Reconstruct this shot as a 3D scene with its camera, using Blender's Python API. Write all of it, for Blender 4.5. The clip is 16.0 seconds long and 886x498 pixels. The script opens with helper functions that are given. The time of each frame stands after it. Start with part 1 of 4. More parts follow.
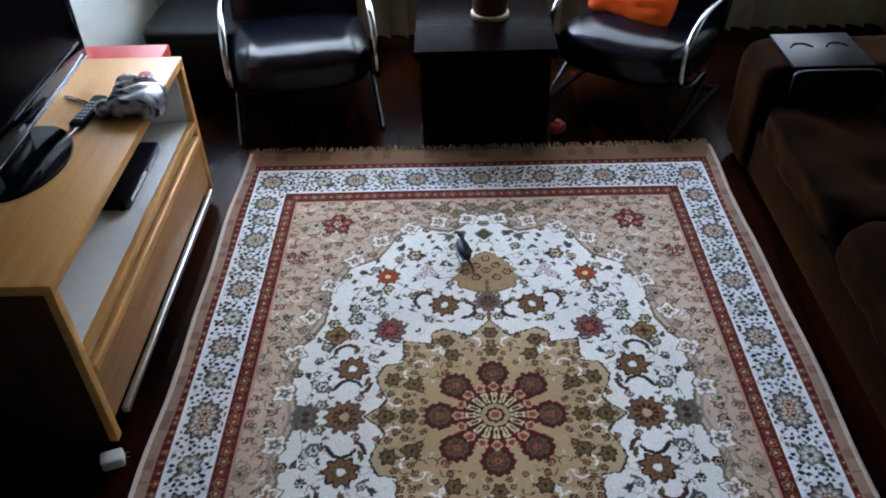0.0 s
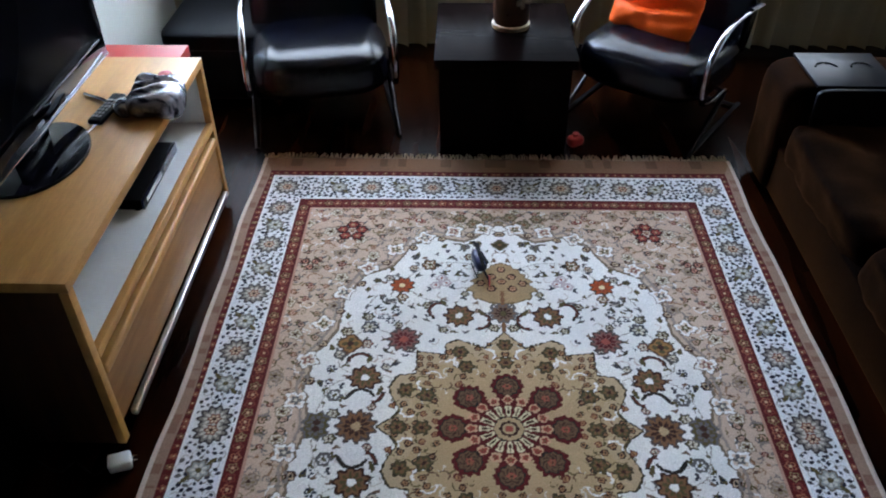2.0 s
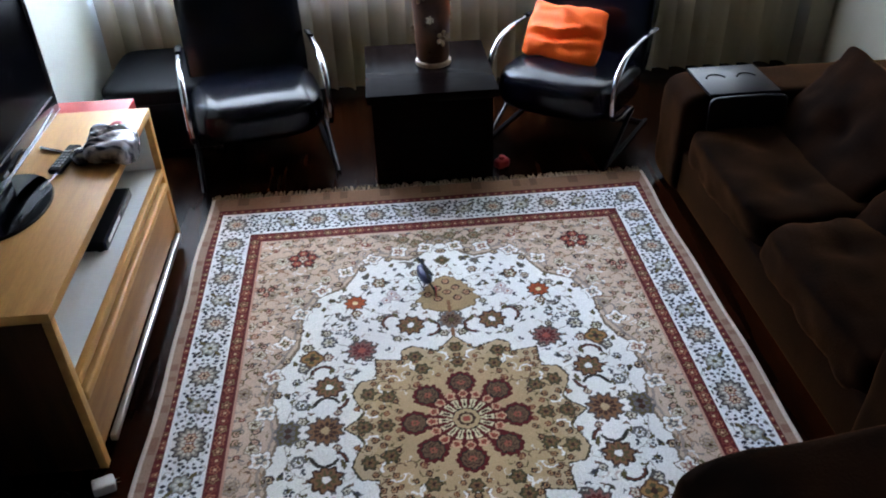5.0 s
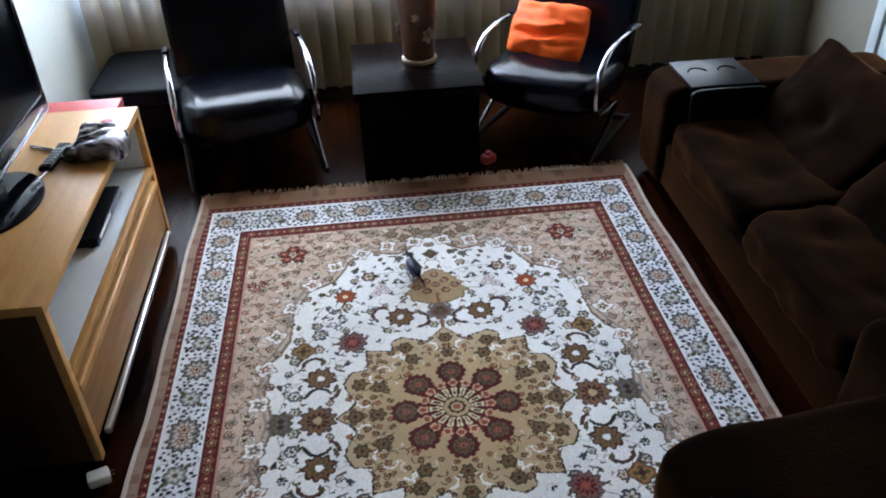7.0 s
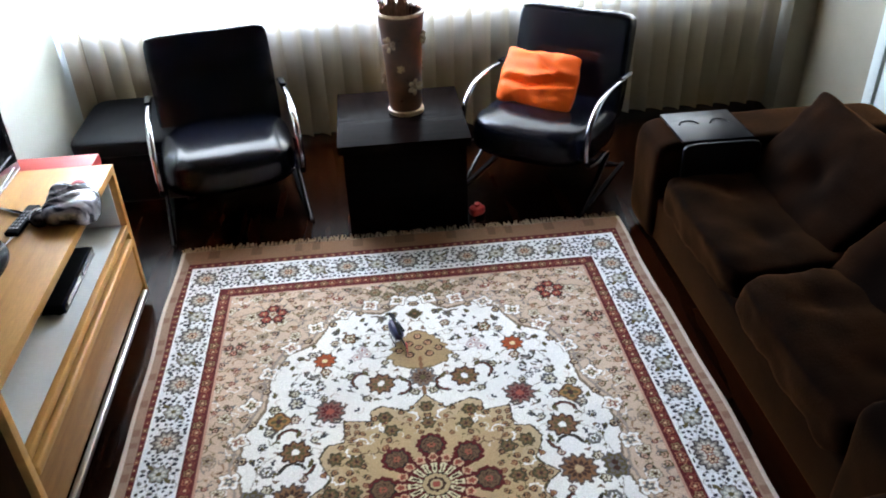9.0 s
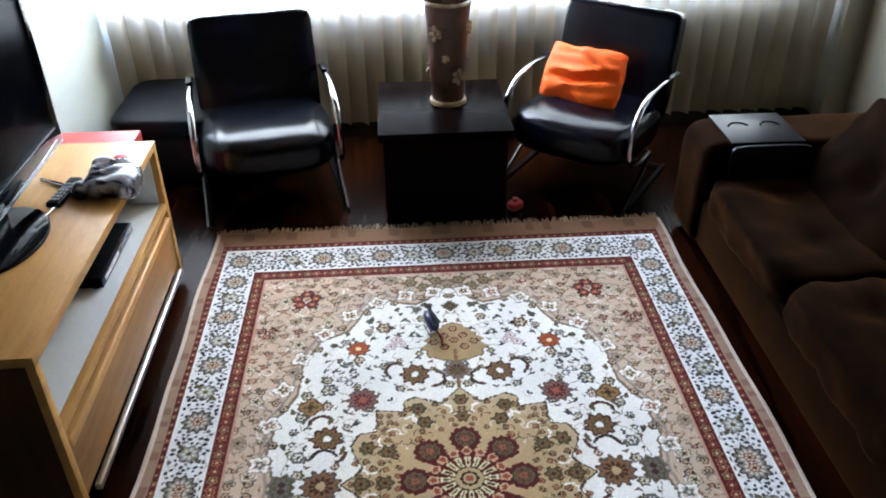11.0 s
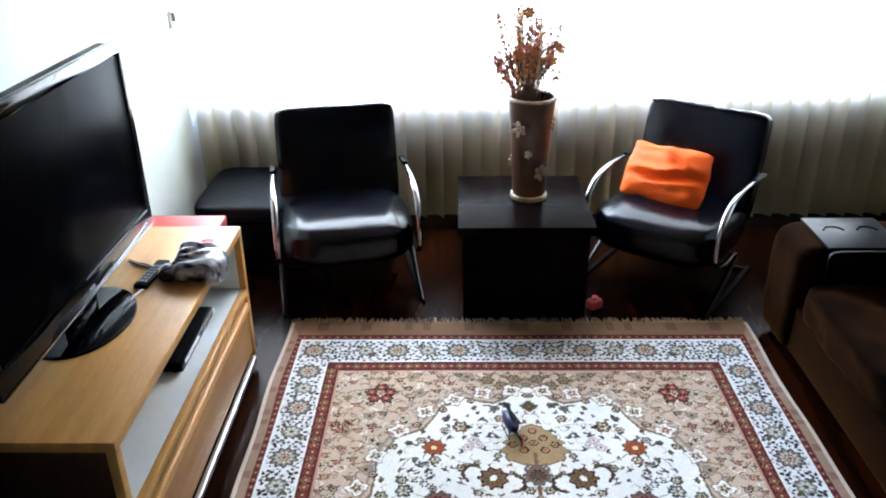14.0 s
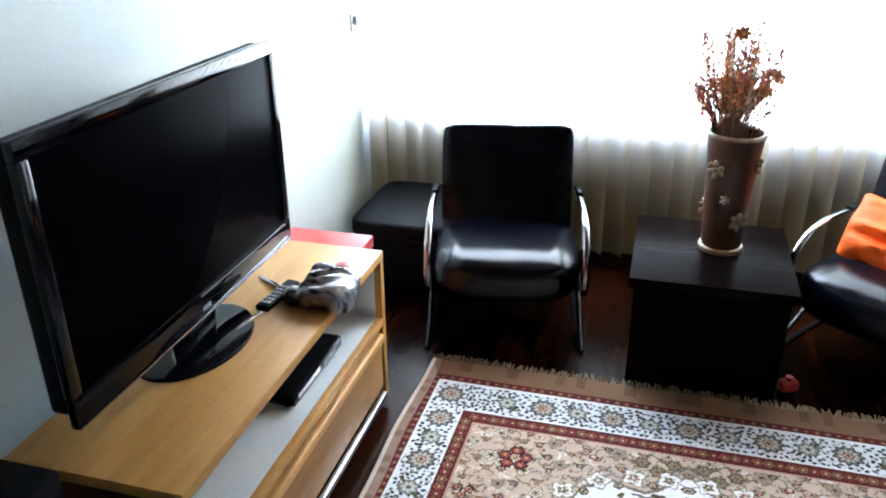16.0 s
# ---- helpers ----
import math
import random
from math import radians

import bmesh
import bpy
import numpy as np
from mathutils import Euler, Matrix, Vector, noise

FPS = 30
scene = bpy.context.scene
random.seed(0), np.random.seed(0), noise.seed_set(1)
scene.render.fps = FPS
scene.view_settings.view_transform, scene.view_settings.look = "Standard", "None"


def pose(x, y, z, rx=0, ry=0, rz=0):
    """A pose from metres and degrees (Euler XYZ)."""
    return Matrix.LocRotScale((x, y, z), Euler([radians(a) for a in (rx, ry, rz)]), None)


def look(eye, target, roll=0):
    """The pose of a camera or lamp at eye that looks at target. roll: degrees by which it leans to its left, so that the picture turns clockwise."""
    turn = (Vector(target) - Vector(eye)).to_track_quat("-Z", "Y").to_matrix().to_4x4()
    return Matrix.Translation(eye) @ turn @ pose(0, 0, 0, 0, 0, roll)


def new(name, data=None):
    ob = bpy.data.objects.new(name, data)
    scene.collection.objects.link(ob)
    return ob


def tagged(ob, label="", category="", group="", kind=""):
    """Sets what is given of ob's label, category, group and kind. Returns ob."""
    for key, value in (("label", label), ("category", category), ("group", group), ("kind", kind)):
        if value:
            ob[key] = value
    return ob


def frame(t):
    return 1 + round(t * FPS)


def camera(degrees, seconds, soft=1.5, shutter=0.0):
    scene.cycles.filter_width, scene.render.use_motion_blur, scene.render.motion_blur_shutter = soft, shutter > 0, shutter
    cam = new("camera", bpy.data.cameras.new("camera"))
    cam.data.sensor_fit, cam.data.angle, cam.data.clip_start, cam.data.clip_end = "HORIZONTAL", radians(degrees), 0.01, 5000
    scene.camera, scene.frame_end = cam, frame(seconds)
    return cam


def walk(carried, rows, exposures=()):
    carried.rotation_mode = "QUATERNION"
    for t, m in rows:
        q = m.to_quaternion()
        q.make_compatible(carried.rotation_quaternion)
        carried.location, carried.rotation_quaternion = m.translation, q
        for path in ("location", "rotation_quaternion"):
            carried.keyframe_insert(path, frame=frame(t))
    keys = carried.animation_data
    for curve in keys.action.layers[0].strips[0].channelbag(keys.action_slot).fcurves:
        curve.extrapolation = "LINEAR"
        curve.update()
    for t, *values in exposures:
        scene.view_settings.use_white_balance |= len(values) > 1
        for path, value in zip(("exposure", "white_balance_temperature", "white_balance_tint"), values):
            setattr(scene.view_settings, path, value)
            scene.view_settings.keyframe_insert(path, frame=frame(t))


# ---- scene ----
cam = camera(57.75, 16.0, soft=1.9)

PATH = [
    (0, (-0.102, -2.914, 1.829), (-0.135, -1.361, 0.570), -1.92),
    (0.5, (-0.098, -2.907, 1.821), (-0.136, -1.333, 0.588), -2.16),
    (1, (-0.103, -2.891, 1.823), (-0.129, -1.297, 0.616), -2.00),
    (1.5, (-0.120, -2.887, 1.816), (-0.145, -1.287, 0.617), -1.41),
    (2, (-0.144, -2.894, 1.807), (-0.186, -1.323, 0.569), -0.35),
    (2.5, (-0.176, -2.908, 1.814), (-0.249, -1.338, 0.576), 0.36),
    (3, (-0.172, -2.993, 1.840), (-0.288, -1.427, 0.602), 1.34),
    (3.5, (-0.121, -3.087, 1.857), (-0.218, -1.446, 0.718), 0.44),
    (4, (-0.136, -3.109, 1.820), (-0.134, -1.444, 0.713), -1.14),
    (4.5, (-0.176, -3.129, 1.852), (-0.078, -1.491, 0.708), -1.90),
    (7, (-0.186, -3.201, 1.839), (-0.037, -1.562, 0.703), -2.18),
    (7.5, (-0.134, -3.223, 1.894), (0.042, -1.584, 0.762), -3.42),
    (8, (-0.113, -3.200, 1.932), (0.139, -1.554, 0.825), -3.06),
    (8.5, (-0.121, -3.155, 1.923), (0.120, -1.484, 0.849), -2.86),
    (9, (-0.093, -3.057, 1.889), (0.052, -1.382, 0.807), -2.35),
    (11.5, (-0.190, -3.030, 1.837), (-0.110, -1.348, 0.759), -0.28),
    (12, (-0.219, -3.044, 1.840), (-0.184, -1.348, 0.781), -0.41),
    (12.5, (-0.230, -3.031, 1.840), (-0.198, -1.319, 0.807), -0.08),
    (13, (-0.225, -3.020, 1.855), (-0.206, -1.289, 0.852), -0.93),
    (13.5, (-0.238, -2.982, 1.834), (-0.273, -1.229, 0.873), -1.60),
    (14, (-0.262, -2.969, 1.808), (-0.295, -1.171, 0.932), -0.63),
    (14.5, (-0.283, -2.857, 1.813), (-0.357, -1.077, 0.904), 0.07),
    (15, (-0.269, -2.616, 1.782), (-0.475, -0.827, 0.911), -1.17),
    (15.5, (-0.237, -2.517, 1.753), (-0.603, -0.746, 0.899), -0.43),
    (16, (-0.197, -2.584, 1.736), (-0.691, -0.839, 0.893), -0.48),
]
EXPOSURES = [(0, -0.38, 5750, 12), (2.5, -0.38, 5750, 12), (4, -0.14, 5800, 12), (7.5, -0.16, 5880, 12), (8.5, 0.20, 6250, 11), (13, 0.24, 6050, 10), (14, 0.27, 6050, 10), (16, 0.26, 5950, 9)]
walk(cam, [(t, look(e, g, r)) for t, e, g, r in PATH], EXPOSURES)

# ---- light ----
world = bpy.data.worlds.new("sky")
scene.world = world
world.use_nodes = True
wn = world.node_tree
sky = wn.nodes.new("ShaderNodeTexSky")
sky.sky_type = "NISHITA"
sky.sun_disc = False
sky.sun_elevation, sky.sun_rotation = radians(48), radians(20)
wn.links.new(sky.outputs[0], wn.nodes["Background"].inputs[0])
wn.nodes["Background"].inputs[1].default_value = 0.1

# daylight of the window opening, just outside the glass line
WIN_X0, WIN_X1, WIN_Z0, WIN_Z1 = -1.54, 1.94, 0.69, 2.25
MULLION = 0.39
for x0, x1, watts in ((WIN_X0, MULLION - 0.03, 760), (MULLION + 0.03, WIN_X1, 300)):
    day = bpy.data.lights.new("window_daylight", "AREA")
    day.shape = "RECTANGLE"
    day.size, day.size_y = x1 - x0, WIN_Z1 - WIN_Z0
    day.energy = watts
    day.color = (0.575, 0.705, 1.0)
    mid = ((x0 + x1) / 2, 1.34, (WIN_Z0 + WIN_Z1) / 2)
    new("window_daylight", day).matrix_world = look(mid, (mid[0], 0, mid[2]))


# ---- materials ----
def material(name, color, rough=0.6, metal=0.0, color2=None, scale=8.0, stretch=(1, 1, 1), bump=0.0, bump_scale=60.0,
             rough_var=0.0, spec=0.5, sheen=0.0, coat=0.0, detail=5.0, vary=0.0, grain=0.35, contrast=(0.35, 0.65)):
    """Principled surface with two scales of colour change, gloss change and fine relief."""
    m = bpy.data.materials.new(name)
    m.use_nodes = True
    n, l = m.node_tree.nodes, m.node_tree.links
    p = n["Principled BSDF"]
    p.inputs["Roughness"].default_value, p.inputs["Metallic"].default_value = rough, metal
    p.inputs["Specular IOR Level"].default_value = spec
    p.inputs["Sheen Weight"].default_value = sheen
    p.inputs["Sheen Roughness"].default_value = 0.4
    p.inputs["Coat Weight"].default_value = coat
    p.inputs["Coat Roughness"].default_value = 0.08
    tc, mp = n.new("ShaderNodeTexCoord"), n.new("ShaderNodeMapping")
    mp.inputs["Scale"].default_value = stretch
    l.new(tc.outputs["Object"], mp.inputs["Vector"])
    tex = n.new("ShaderNodeTexNoise")
    tex.inputs["Scale"].default_value, tex.inputs["Detail"].default_value = scale, detail
    l.new(mp.outputs[0], tex.inputs["Vector"])
    ramp = n.new("ShaderNodeValToRGB")
    c2 = color2 or tuple(c * 0.8 for c in color)
    ramp.color_ramp.elements[0].color, ramp.color_ramp.elements[1].color = (*c2, 1), (*color, 1)
    ramp.color_ramp.elements[0].position, ramp.color_ramp.elements[1].position = contrast
    l.new(tex.outputs["Fac"], ramp.inputs[0])
    out = ramp.outputs[0]
    fine = n.new("ShaderNodeTexNoise")
    fine.inputs["Scale"].default_value, fine.inputs["Detail"].default_value = bump_scale, 4
    l.new(mp.outputs[0], fine.inputs["Vector"])
    mix = n.new("ShaderNodeMix")
    mix.data_type, mix.blend_type = "RGBA", "MULTIPLY"
    mix.inputs[0].default_value = grain
    l.new(out, mix.inputs[6])
    gr = n.new("ShaderNodeMapRange")
    gr.inputs[1].default_value, gr.inputs[2].default_value, gr.inputs[3].default_value, gr.inputs[4].default_value = 0.3, 0.7, 0.6, 1.1
    l.new(fine.outputs["Fac"], gr.inputs[0])
    l.new(gr.outputs[0], mix.inputs[7])
    out = mix.outputs[2]
    if vary:
        oi, mr, mv = n.new("ShaderNodeObjectInfo"), n.new("ShaderNodeMapRange"), n.new("ShaderNodeMix")
        mr.inputs[3].default_value, mr.inputs[4].default_value = 1 - vary, 1.0
        l.new(oi.outputs["Random"], mr.inputs[0])
        mv.data_type, mv.blend_type = "RGBA", "MULTIPLY"
        mv.inputs[0].default_value = 1
        l.new(out, mv.inputs[6])
        l.new(mr.outputs[0], mv.inputs[7])
        out = mv.outputs[2]
    l.new(out, p.inputs["Base Color"])
    if rough_var:
        rr = n.new("ShaderNodeMapRange")
        rr.inputs[3].default_value, rr.inputs[4].default_value = max(rough - rough_var, 0.02), rough + rough_var
        l.new(tex.outputs["Fac"], rr.inputs[0])
        l.new(rr.outputs[0], p.inputs["Roughness"])
    if bump:
        b = n.new("ShaderNodeBump")
        b.inputs["Strength"].default_value, b.inputs["Distance"].default_value = bump, 0.003
        l.new(fine.outputs["Fac"], b.inputs["Height"])
        l.new(b.outputs[0], p.inputs["Normal"])
    return m


M_WALL = material("wall_paint", (0.74, 0.82, 0.82), 0.75, color2=(0.70, 0.78, 0.78), scale=2.5, bump=0.15, bump_scale=90, grain=0.07)
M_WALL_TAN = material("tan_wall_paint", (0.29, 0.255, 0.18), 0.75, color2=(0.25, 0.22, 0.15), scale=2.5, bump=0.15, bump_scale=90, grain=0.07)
# for the unseen back wall: dark only to hold down bounced light
M_BACK = material("dark_low_bounce_wall", (0.13, 0.075, 0.04), 0.6, color2=(0.08, 0.045, 0.025), scale=3, stretch=(6, 6, 0.5))
# unseen ceiling: colour chosen dark so it returns little light
M_CEIL = material("dark_low_bounce_ceiling", (0.16, 0.10, 0.06), 0.7, scale=3)
M_FLOOR = material("dark_wood_floor", (0.020, 0.0050, 0.0013), 0.22, color2=(0.004, 0.0012, 0.0005), scale=2.2, spec=0.045, stretch=(5, 0.5, 1), bump=0.015, bump_scale=25, rough_var=0.05, detail=3.0, grain=0.2)
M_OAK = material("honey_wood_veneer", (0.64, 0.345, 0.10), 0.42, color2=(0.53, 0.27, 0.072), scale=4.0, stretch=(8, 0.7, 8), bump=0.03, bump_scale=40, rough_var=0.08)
# darker copy of the honey veneer, shade painted in for front and bottom
M_OAK_SHADED = material("honey_wood_shaded", (0.40, 0.20, 0.065), 0.5, color2=(0.32, 0.15, 0.048), scale=4.0, stretch=(8, 0.7, 8), bump=0.03, bump_scale=40)
M_DOOR = material("pale_door_paint", (0.56, 0.60, 0.54), 0.6, color2=(0.52, 0.56, 0.50), scale=3, bump=0.05, grain=0.07)
# side turned from the window: its shade is put into the wood colour
M_SIDE_SHADED = material("shaded_side_wood", (0.075, 0.032, 0.012), 0.5, color2=(0.048, 0.020, 0.008), scale=4, stretch=(8, 8, 0.7), spec=0.25)
# unseen wall behind the blinds, dark to stop light scattering onto the slats
M_WALL_LOW = material("brown_low_scatter_wall", (0.12, 0.085, 0.05), 0.7, color2=(0.09, 0.06, 0.04), scale=3)
M_LAMINATE = material("white_laminate", (0.82, 0.88, 0.92), 0.4, color2=(0.78, 0.84, 0.88), scale=5, bump=0.02, grain=0.07)
M_LEATHER = material("black_leather", (0.0024, 0.0030, 0.0085), 0.23, color2=(0.0016, 0.0016, 0.0030), scale=6, spec=0.24, bump=0.08, bump_scale=220, rough_var=0.07)
M_WENGE = material("wenge_veneer", (0.0055, 0.0030, 0.0026), 0.24, color2=(0.0025, 0.0014, 0.0012), scale=4, stretch=(1, 12, 12), spec=0.005, bump=0.03, bump_scale=50, rough_var=0.06)
M_CHROME = material("chrome", (0.42, 0.42, 0.45), 0.14, 1.0, scale=5, rough_var=0.05, grain=0.07)
# chrome of the lower legs, dark reflections put into its colour
M_CHROME_SHADED = material("shaded_chrome", (0.028, 0.026, 0.026), 0.25, 1.0, scale=6, rough_var=0.06)
M_BRUSHED = material("brushed_aluminium", (0.72, 0.72, 0.72), 0.32, 1.0, scale=20, stretch=(20, 1, 20), rough_var=0.06)
M_GLOSS = material("gloss_black_plastic", (0.003, 0.003, 0.005), 0.05, scale=5, spec=0.22, grain=0.07)
M_SCREEN = material("dark_screen_glass", (0.0015, 0.0015, 0.0025), 0.26, scale=3, spec=0.004, grain=0.07)
M_MATTE = material("matte_black_plastic", (0.004, 0.004, 0.005), 0.5, spec=0.06, scale=10, bump=0.1, bump_scale=200)
M_BLUEBLACK = material("blue_black_plastic", (0.015, 0.018, 0.05), 0.15, scale=10, grain=0.07)
M_GREY = material("grey_plastic", (0.25, 0.25, 0.27), 0.4, scale=10, grain=0.07)
M_WHITEP = material("white_plastic", (0.8, 0.8, 0.78), 0.35, scale=10, grain=0.07)
M_SUEDE = material("brown_suede", (0.0068, 0.0022, 0.0006), 0.95, color2=(0.0007, 0.0002, 0.0001), scale=5.5, bump=0.4, bump_scale=130, spec=0.02, sheen=0.15, contrast=(0.40, 0.62))
M_SUEDE.node_tree.nodes["Principled BSDF"].inputs["Sheen Tint"].default_value = (0.55, 0.22, 0.06, 1)
M_TRAY = material("dark_faux_leather", (0.006, 0.006, 0.008), 0.30, scale=8, spec=0.13, bump=0.03, bump_scale=240, rough_var=0.06)
M_ORANGE = material("orange_satin", (0.90, 0.125, 0.002), 0.6, color2=(0.80, 0.095, 0.002), scale=9, bump=0.2, bump_scale=260, spec=0.2, grain=0.07)
M_RED = material("red_card", (0.50, 0.035, 0.03), 0.45, scale=9, grain=0.07)
M_BLUE = material("blue_plastic", (0.07, 0.20, 0.55), 0.4, scale=9, grain=0.07)
M_FOIL = material("silver_plastic_film", (0.52, 0.52, 0.58), 0.22, 0.6, color2=(0.05, 0.05, 0.08), scale=14, stretch=(1, 3, 1), bump=0.5, bump_scale=40, contrast=(0.42, 0.56))
M_VASE = material("brown_ceramic", (0.080, 0.030, 0.013), 0.30, color2=(0.045, 0.017, 0.008), scale=14, bump=0.25, bump_scale=60, rough_var=0.1)
M_CREAM = material("cream_ceramic", (0.42, 0.32, 0.20), 0.5, color2=(0.24, 0.16, 0.09), scale=30, bump=0.3)
M_STEM = material("dry_stem", (0.20, 0.10, 0.05), 0.8, color2=(0.12, 0.06, 0.03), scale=30)
M_DRY_RED = material("dry_red_flower", (0.62, 0.20, 0.16), 0.8, color2=(0.42, 0.15, 0.10), scale=40)
M_DRY_CREAM = material("dry_cream_flower", (0.62, 0.48, 0.36), 0.8, color2=(0.42, 0.28, 0.18), scale=40)
M_DRY_ORANGE = material("dry_orange_flower", (0.82, 0.34, 0.15), 0.8, color2=(0.45, 0.18, 0.04), scale=40)
M_FRINGE = material("tan_yarn", (0.42, 0.31, 0.20), 0.95, scale=60)
M_BACKING = material("rug_backing", (0.55, 0.47, 0.38), 0.95, scale=60)
M_HELI_BLUE = material("dark_blue_plastic", (0.02, 0.025, 0.10), 0.3, scale=20)


def slat_material():
    """Cream blind fabric that lets part of the daylight through."""
    m = material("cream_blind_fabric", (0.40, 0.315, 0.165), 0.9, color2=(0.33, 0.255, 0.13), scale=4, stretch=(12, 12, 0.5), bump=0.15, bump_scale=300, vary=0.38)
    n, l = m.node_tree.nodes, m.node_tree.links
    p = n["Principled BSDF"]
    tr, add = n.new("ShaderNodeBsdfTranslucent"), n.new("ShaderNodeMixShader")
    add.inputs[0].default_value = 0.45
    tr.inputs["Color"].default_value = (0.86, 0.785, 0.62, 1)
    l.new(p.outputs[0], add.inputs[1])
    l.new(tr.outputs[0], add.inputs[2])
    l.new(add.outputs[0], n["Material Output"].inputs[0])
    return m


M_SLAT = slat_material()


def rug_material():
    """Woven pile: the colours of the knots come from the mesh, with a fine weave on top."""
    m = bpy.data.materials.new("rug_pile")
    m.use_nodes = True
    n, l = m.node_tree.nodes, m.node_tree.links
    p = n["Principled BSDF"]
    at = n.new("ShaderNodeVertexColor")
    at.layer_name = "knots"
    tc, nz, big = n.new("ShaderNodeTexCoord"), n.new("ShaderNodeTexNoise"), n.new("ShaderNodeTexNoise")
    nz.inputs["Scale"].default_value, nz.inputs["Detail"].default_value = 260, 3
    big.inputs["Scale"].default_value, big.inputs["Detail"].default_value = 3.5, 4
    l.new(tc.outputs["Object"], nz.inputs["Vector"])
    l.new(tc.outputs["Object"], big.inputs["Vector"])
    a, b = n.new("ShaderNodeMapRange"), n.new("ShaderNodeMapRange")
    a.inputs[1].default_value, a.inputs[2].default_value, a.inputs[3].default_value, a.inputs[4].default_value = 0.3, 0.7, 0.80, 1.1
    b.inputs[1].default_value, b.inputs[2].default_value, b.inputs[3].default_value, b.inputs[4].default_value = 0.3, 0.7, 0.88, 1.06
    l.new(nz.outputs["Fac"], a.inputs[0])
    l.new(big.outputs["Fac"], b.inputs[0])
    mul = n.new("ShaderNodeMath")
    mul.operation = "MULTIPLY"
    l.new(a.outputs[0], mul.inputs[0])
    l.new(b.outputs[0], mul.inputs[1])
    mix = n.new("ShaderNodeMix")
    mix.data_type, mix.blend_type = "RGBA", "MULTIPLY"
    mix.inputs[0].default_value = 1
    l.new(at.outputs["Color"], mix.inputs[6])
    l.new(mul.outputs[0], mix.inputs[7])
    l.new(mix.outputs[2], p.inputs["Base Color"])
    p.inputs["Roughness"].default_value = 0.9
    p.inputs["Specular IOR Level"].default_value = 0.2
    p.inputs["Sheen Weight"].default_value = 0.08
    bp = n.new("ShaderNodeBump")
    bp.inputs["Strength"].default_value, bp.inputs["Distance"].default_value = 0.5, 0.003
    l.new(nz.outputs["Fac"], bp.inputs["Height"])
    l.new(bp.outputs[0], p.inputs["Normal"])
    return m


M_RUG = rug_material()


# ---- mesh helpers ----
def link(name, bm, mat, parent=None, label="", smooth=True):
    me = bpy.data.meshes.new(name)
    bm.normal_update()
    bm.to_mesh(me)
    bm.free()
    if smooth:
        me.polygons.foreach_set("use_smooth", [True] * len(me.polygons))
        me.set_sharp_from_angle(angle=radians(38))
    me.materials.append(mat)
    ob = new(name, me)
    if parent:
        ob.parent = parent
    return tagged(ob, label)


def part(name, bm, mat, parent, label=""):
    """One mesh object under a thing or under a part."""
    return link(name, bm, mat, parent, label)


def thing(name, at, label, category, group="", kind=""):
    """An empty at a thing's base, to carry its parts."""
    ob = new(name)
    ob.matrix_world = at if isinstance(at, Matrix) else pose(*at)
    return tagged(ob, label, category, group, kind)


def box(x0, x1, y0, y1, z0, z1, bevel=0.003, seg=2, m=None):
    bm = bmesh.new()
    bmesh.ops.create_cube(bm, size=1)
    bm.transform(Matrix.Translation(((x0 + x1) / 2, (y0 + y1) / 2, (z0 + z1) / 2)) @ Matrix.Diagonal((x1 - x0, y1 - y0, z1 - z0, 1)))
    if bevel:
        bmesh.ops.bevel(bm, geom=bm.edges[:], offset=bevel, segments=seg, profile=0.5, affect="EDGES")
    if m is not None:
        bm.transform(m)
    return bm


def join(*bms):
    """Several pieces of one part in one bmesh."""
    out = bmesh.new()
    for b in bms:
        me = bpy.data.meshes.new("piece")
        b.to_mesh(me)
        b.free()
        out.from_mesh(me)
        bpy.data.meshes.remove(me)
    return out


def smooth_path(points, n=8):
    """Catmull-Rom through the points."""
    pts = [Vector(p) for p in points]
    pts = [pts[0] * 2 - pts[1]] + pts + [pts[-1] * 2 - pts[-2]]
    out = []
    for i in range(1, len(pts) - 2):
        a, b, c, d = pts[i - 1:i + 3]
        for k in range(n):
            t = k / n
            out.append(0.5 * (2 * b + (c - a) * t + (2 * a - 5 * b + 4 * c - d) * t * t + (3 * b - a - 3 * c + d) * t ** 3))
    return out + [pts[-2]]


def tube(points, rx, ry=None, sides=10, taper=None):
    """A bar swept along points; rx across, ry in the other way."""
    ry = ry or rx
    bm, rings = bmesh.new(), []
    up = Vector((1, 0, 0.001))
    for i, p in enumerate(points):
        d = (points[min(i + 1, len(points) - 1)] - points[max(i - 1, 0)]).normalized()
        s = up - d * up.dot(d)
        s = s.normalized() if s.length > 1e-4 else Vector((0, 1, 0))
        w = d.cross(s)
        k = taper(i / (len(points) - 1)) if taper else 1
        rings.append([bm.verts.new(p + (s * math.cos(a) * rx + w * math.sin(a) * ry) * k) for a in [2 * math.pi * j / sides for j in range(sides)]])
    for a, b in zip(rings, rings[1:]):
        for j in range(sides):
            bm.faces.new((a[j], a[(j + 1) % sides], b[(j + 1) % sides], b[j]))
    bm.faces.new(rings[0][::-1])
    bm.faces.new(rings[-1])
    bmesh.ops.recalc_face_normals(bm, faces=bm.faces[:])
    return bm


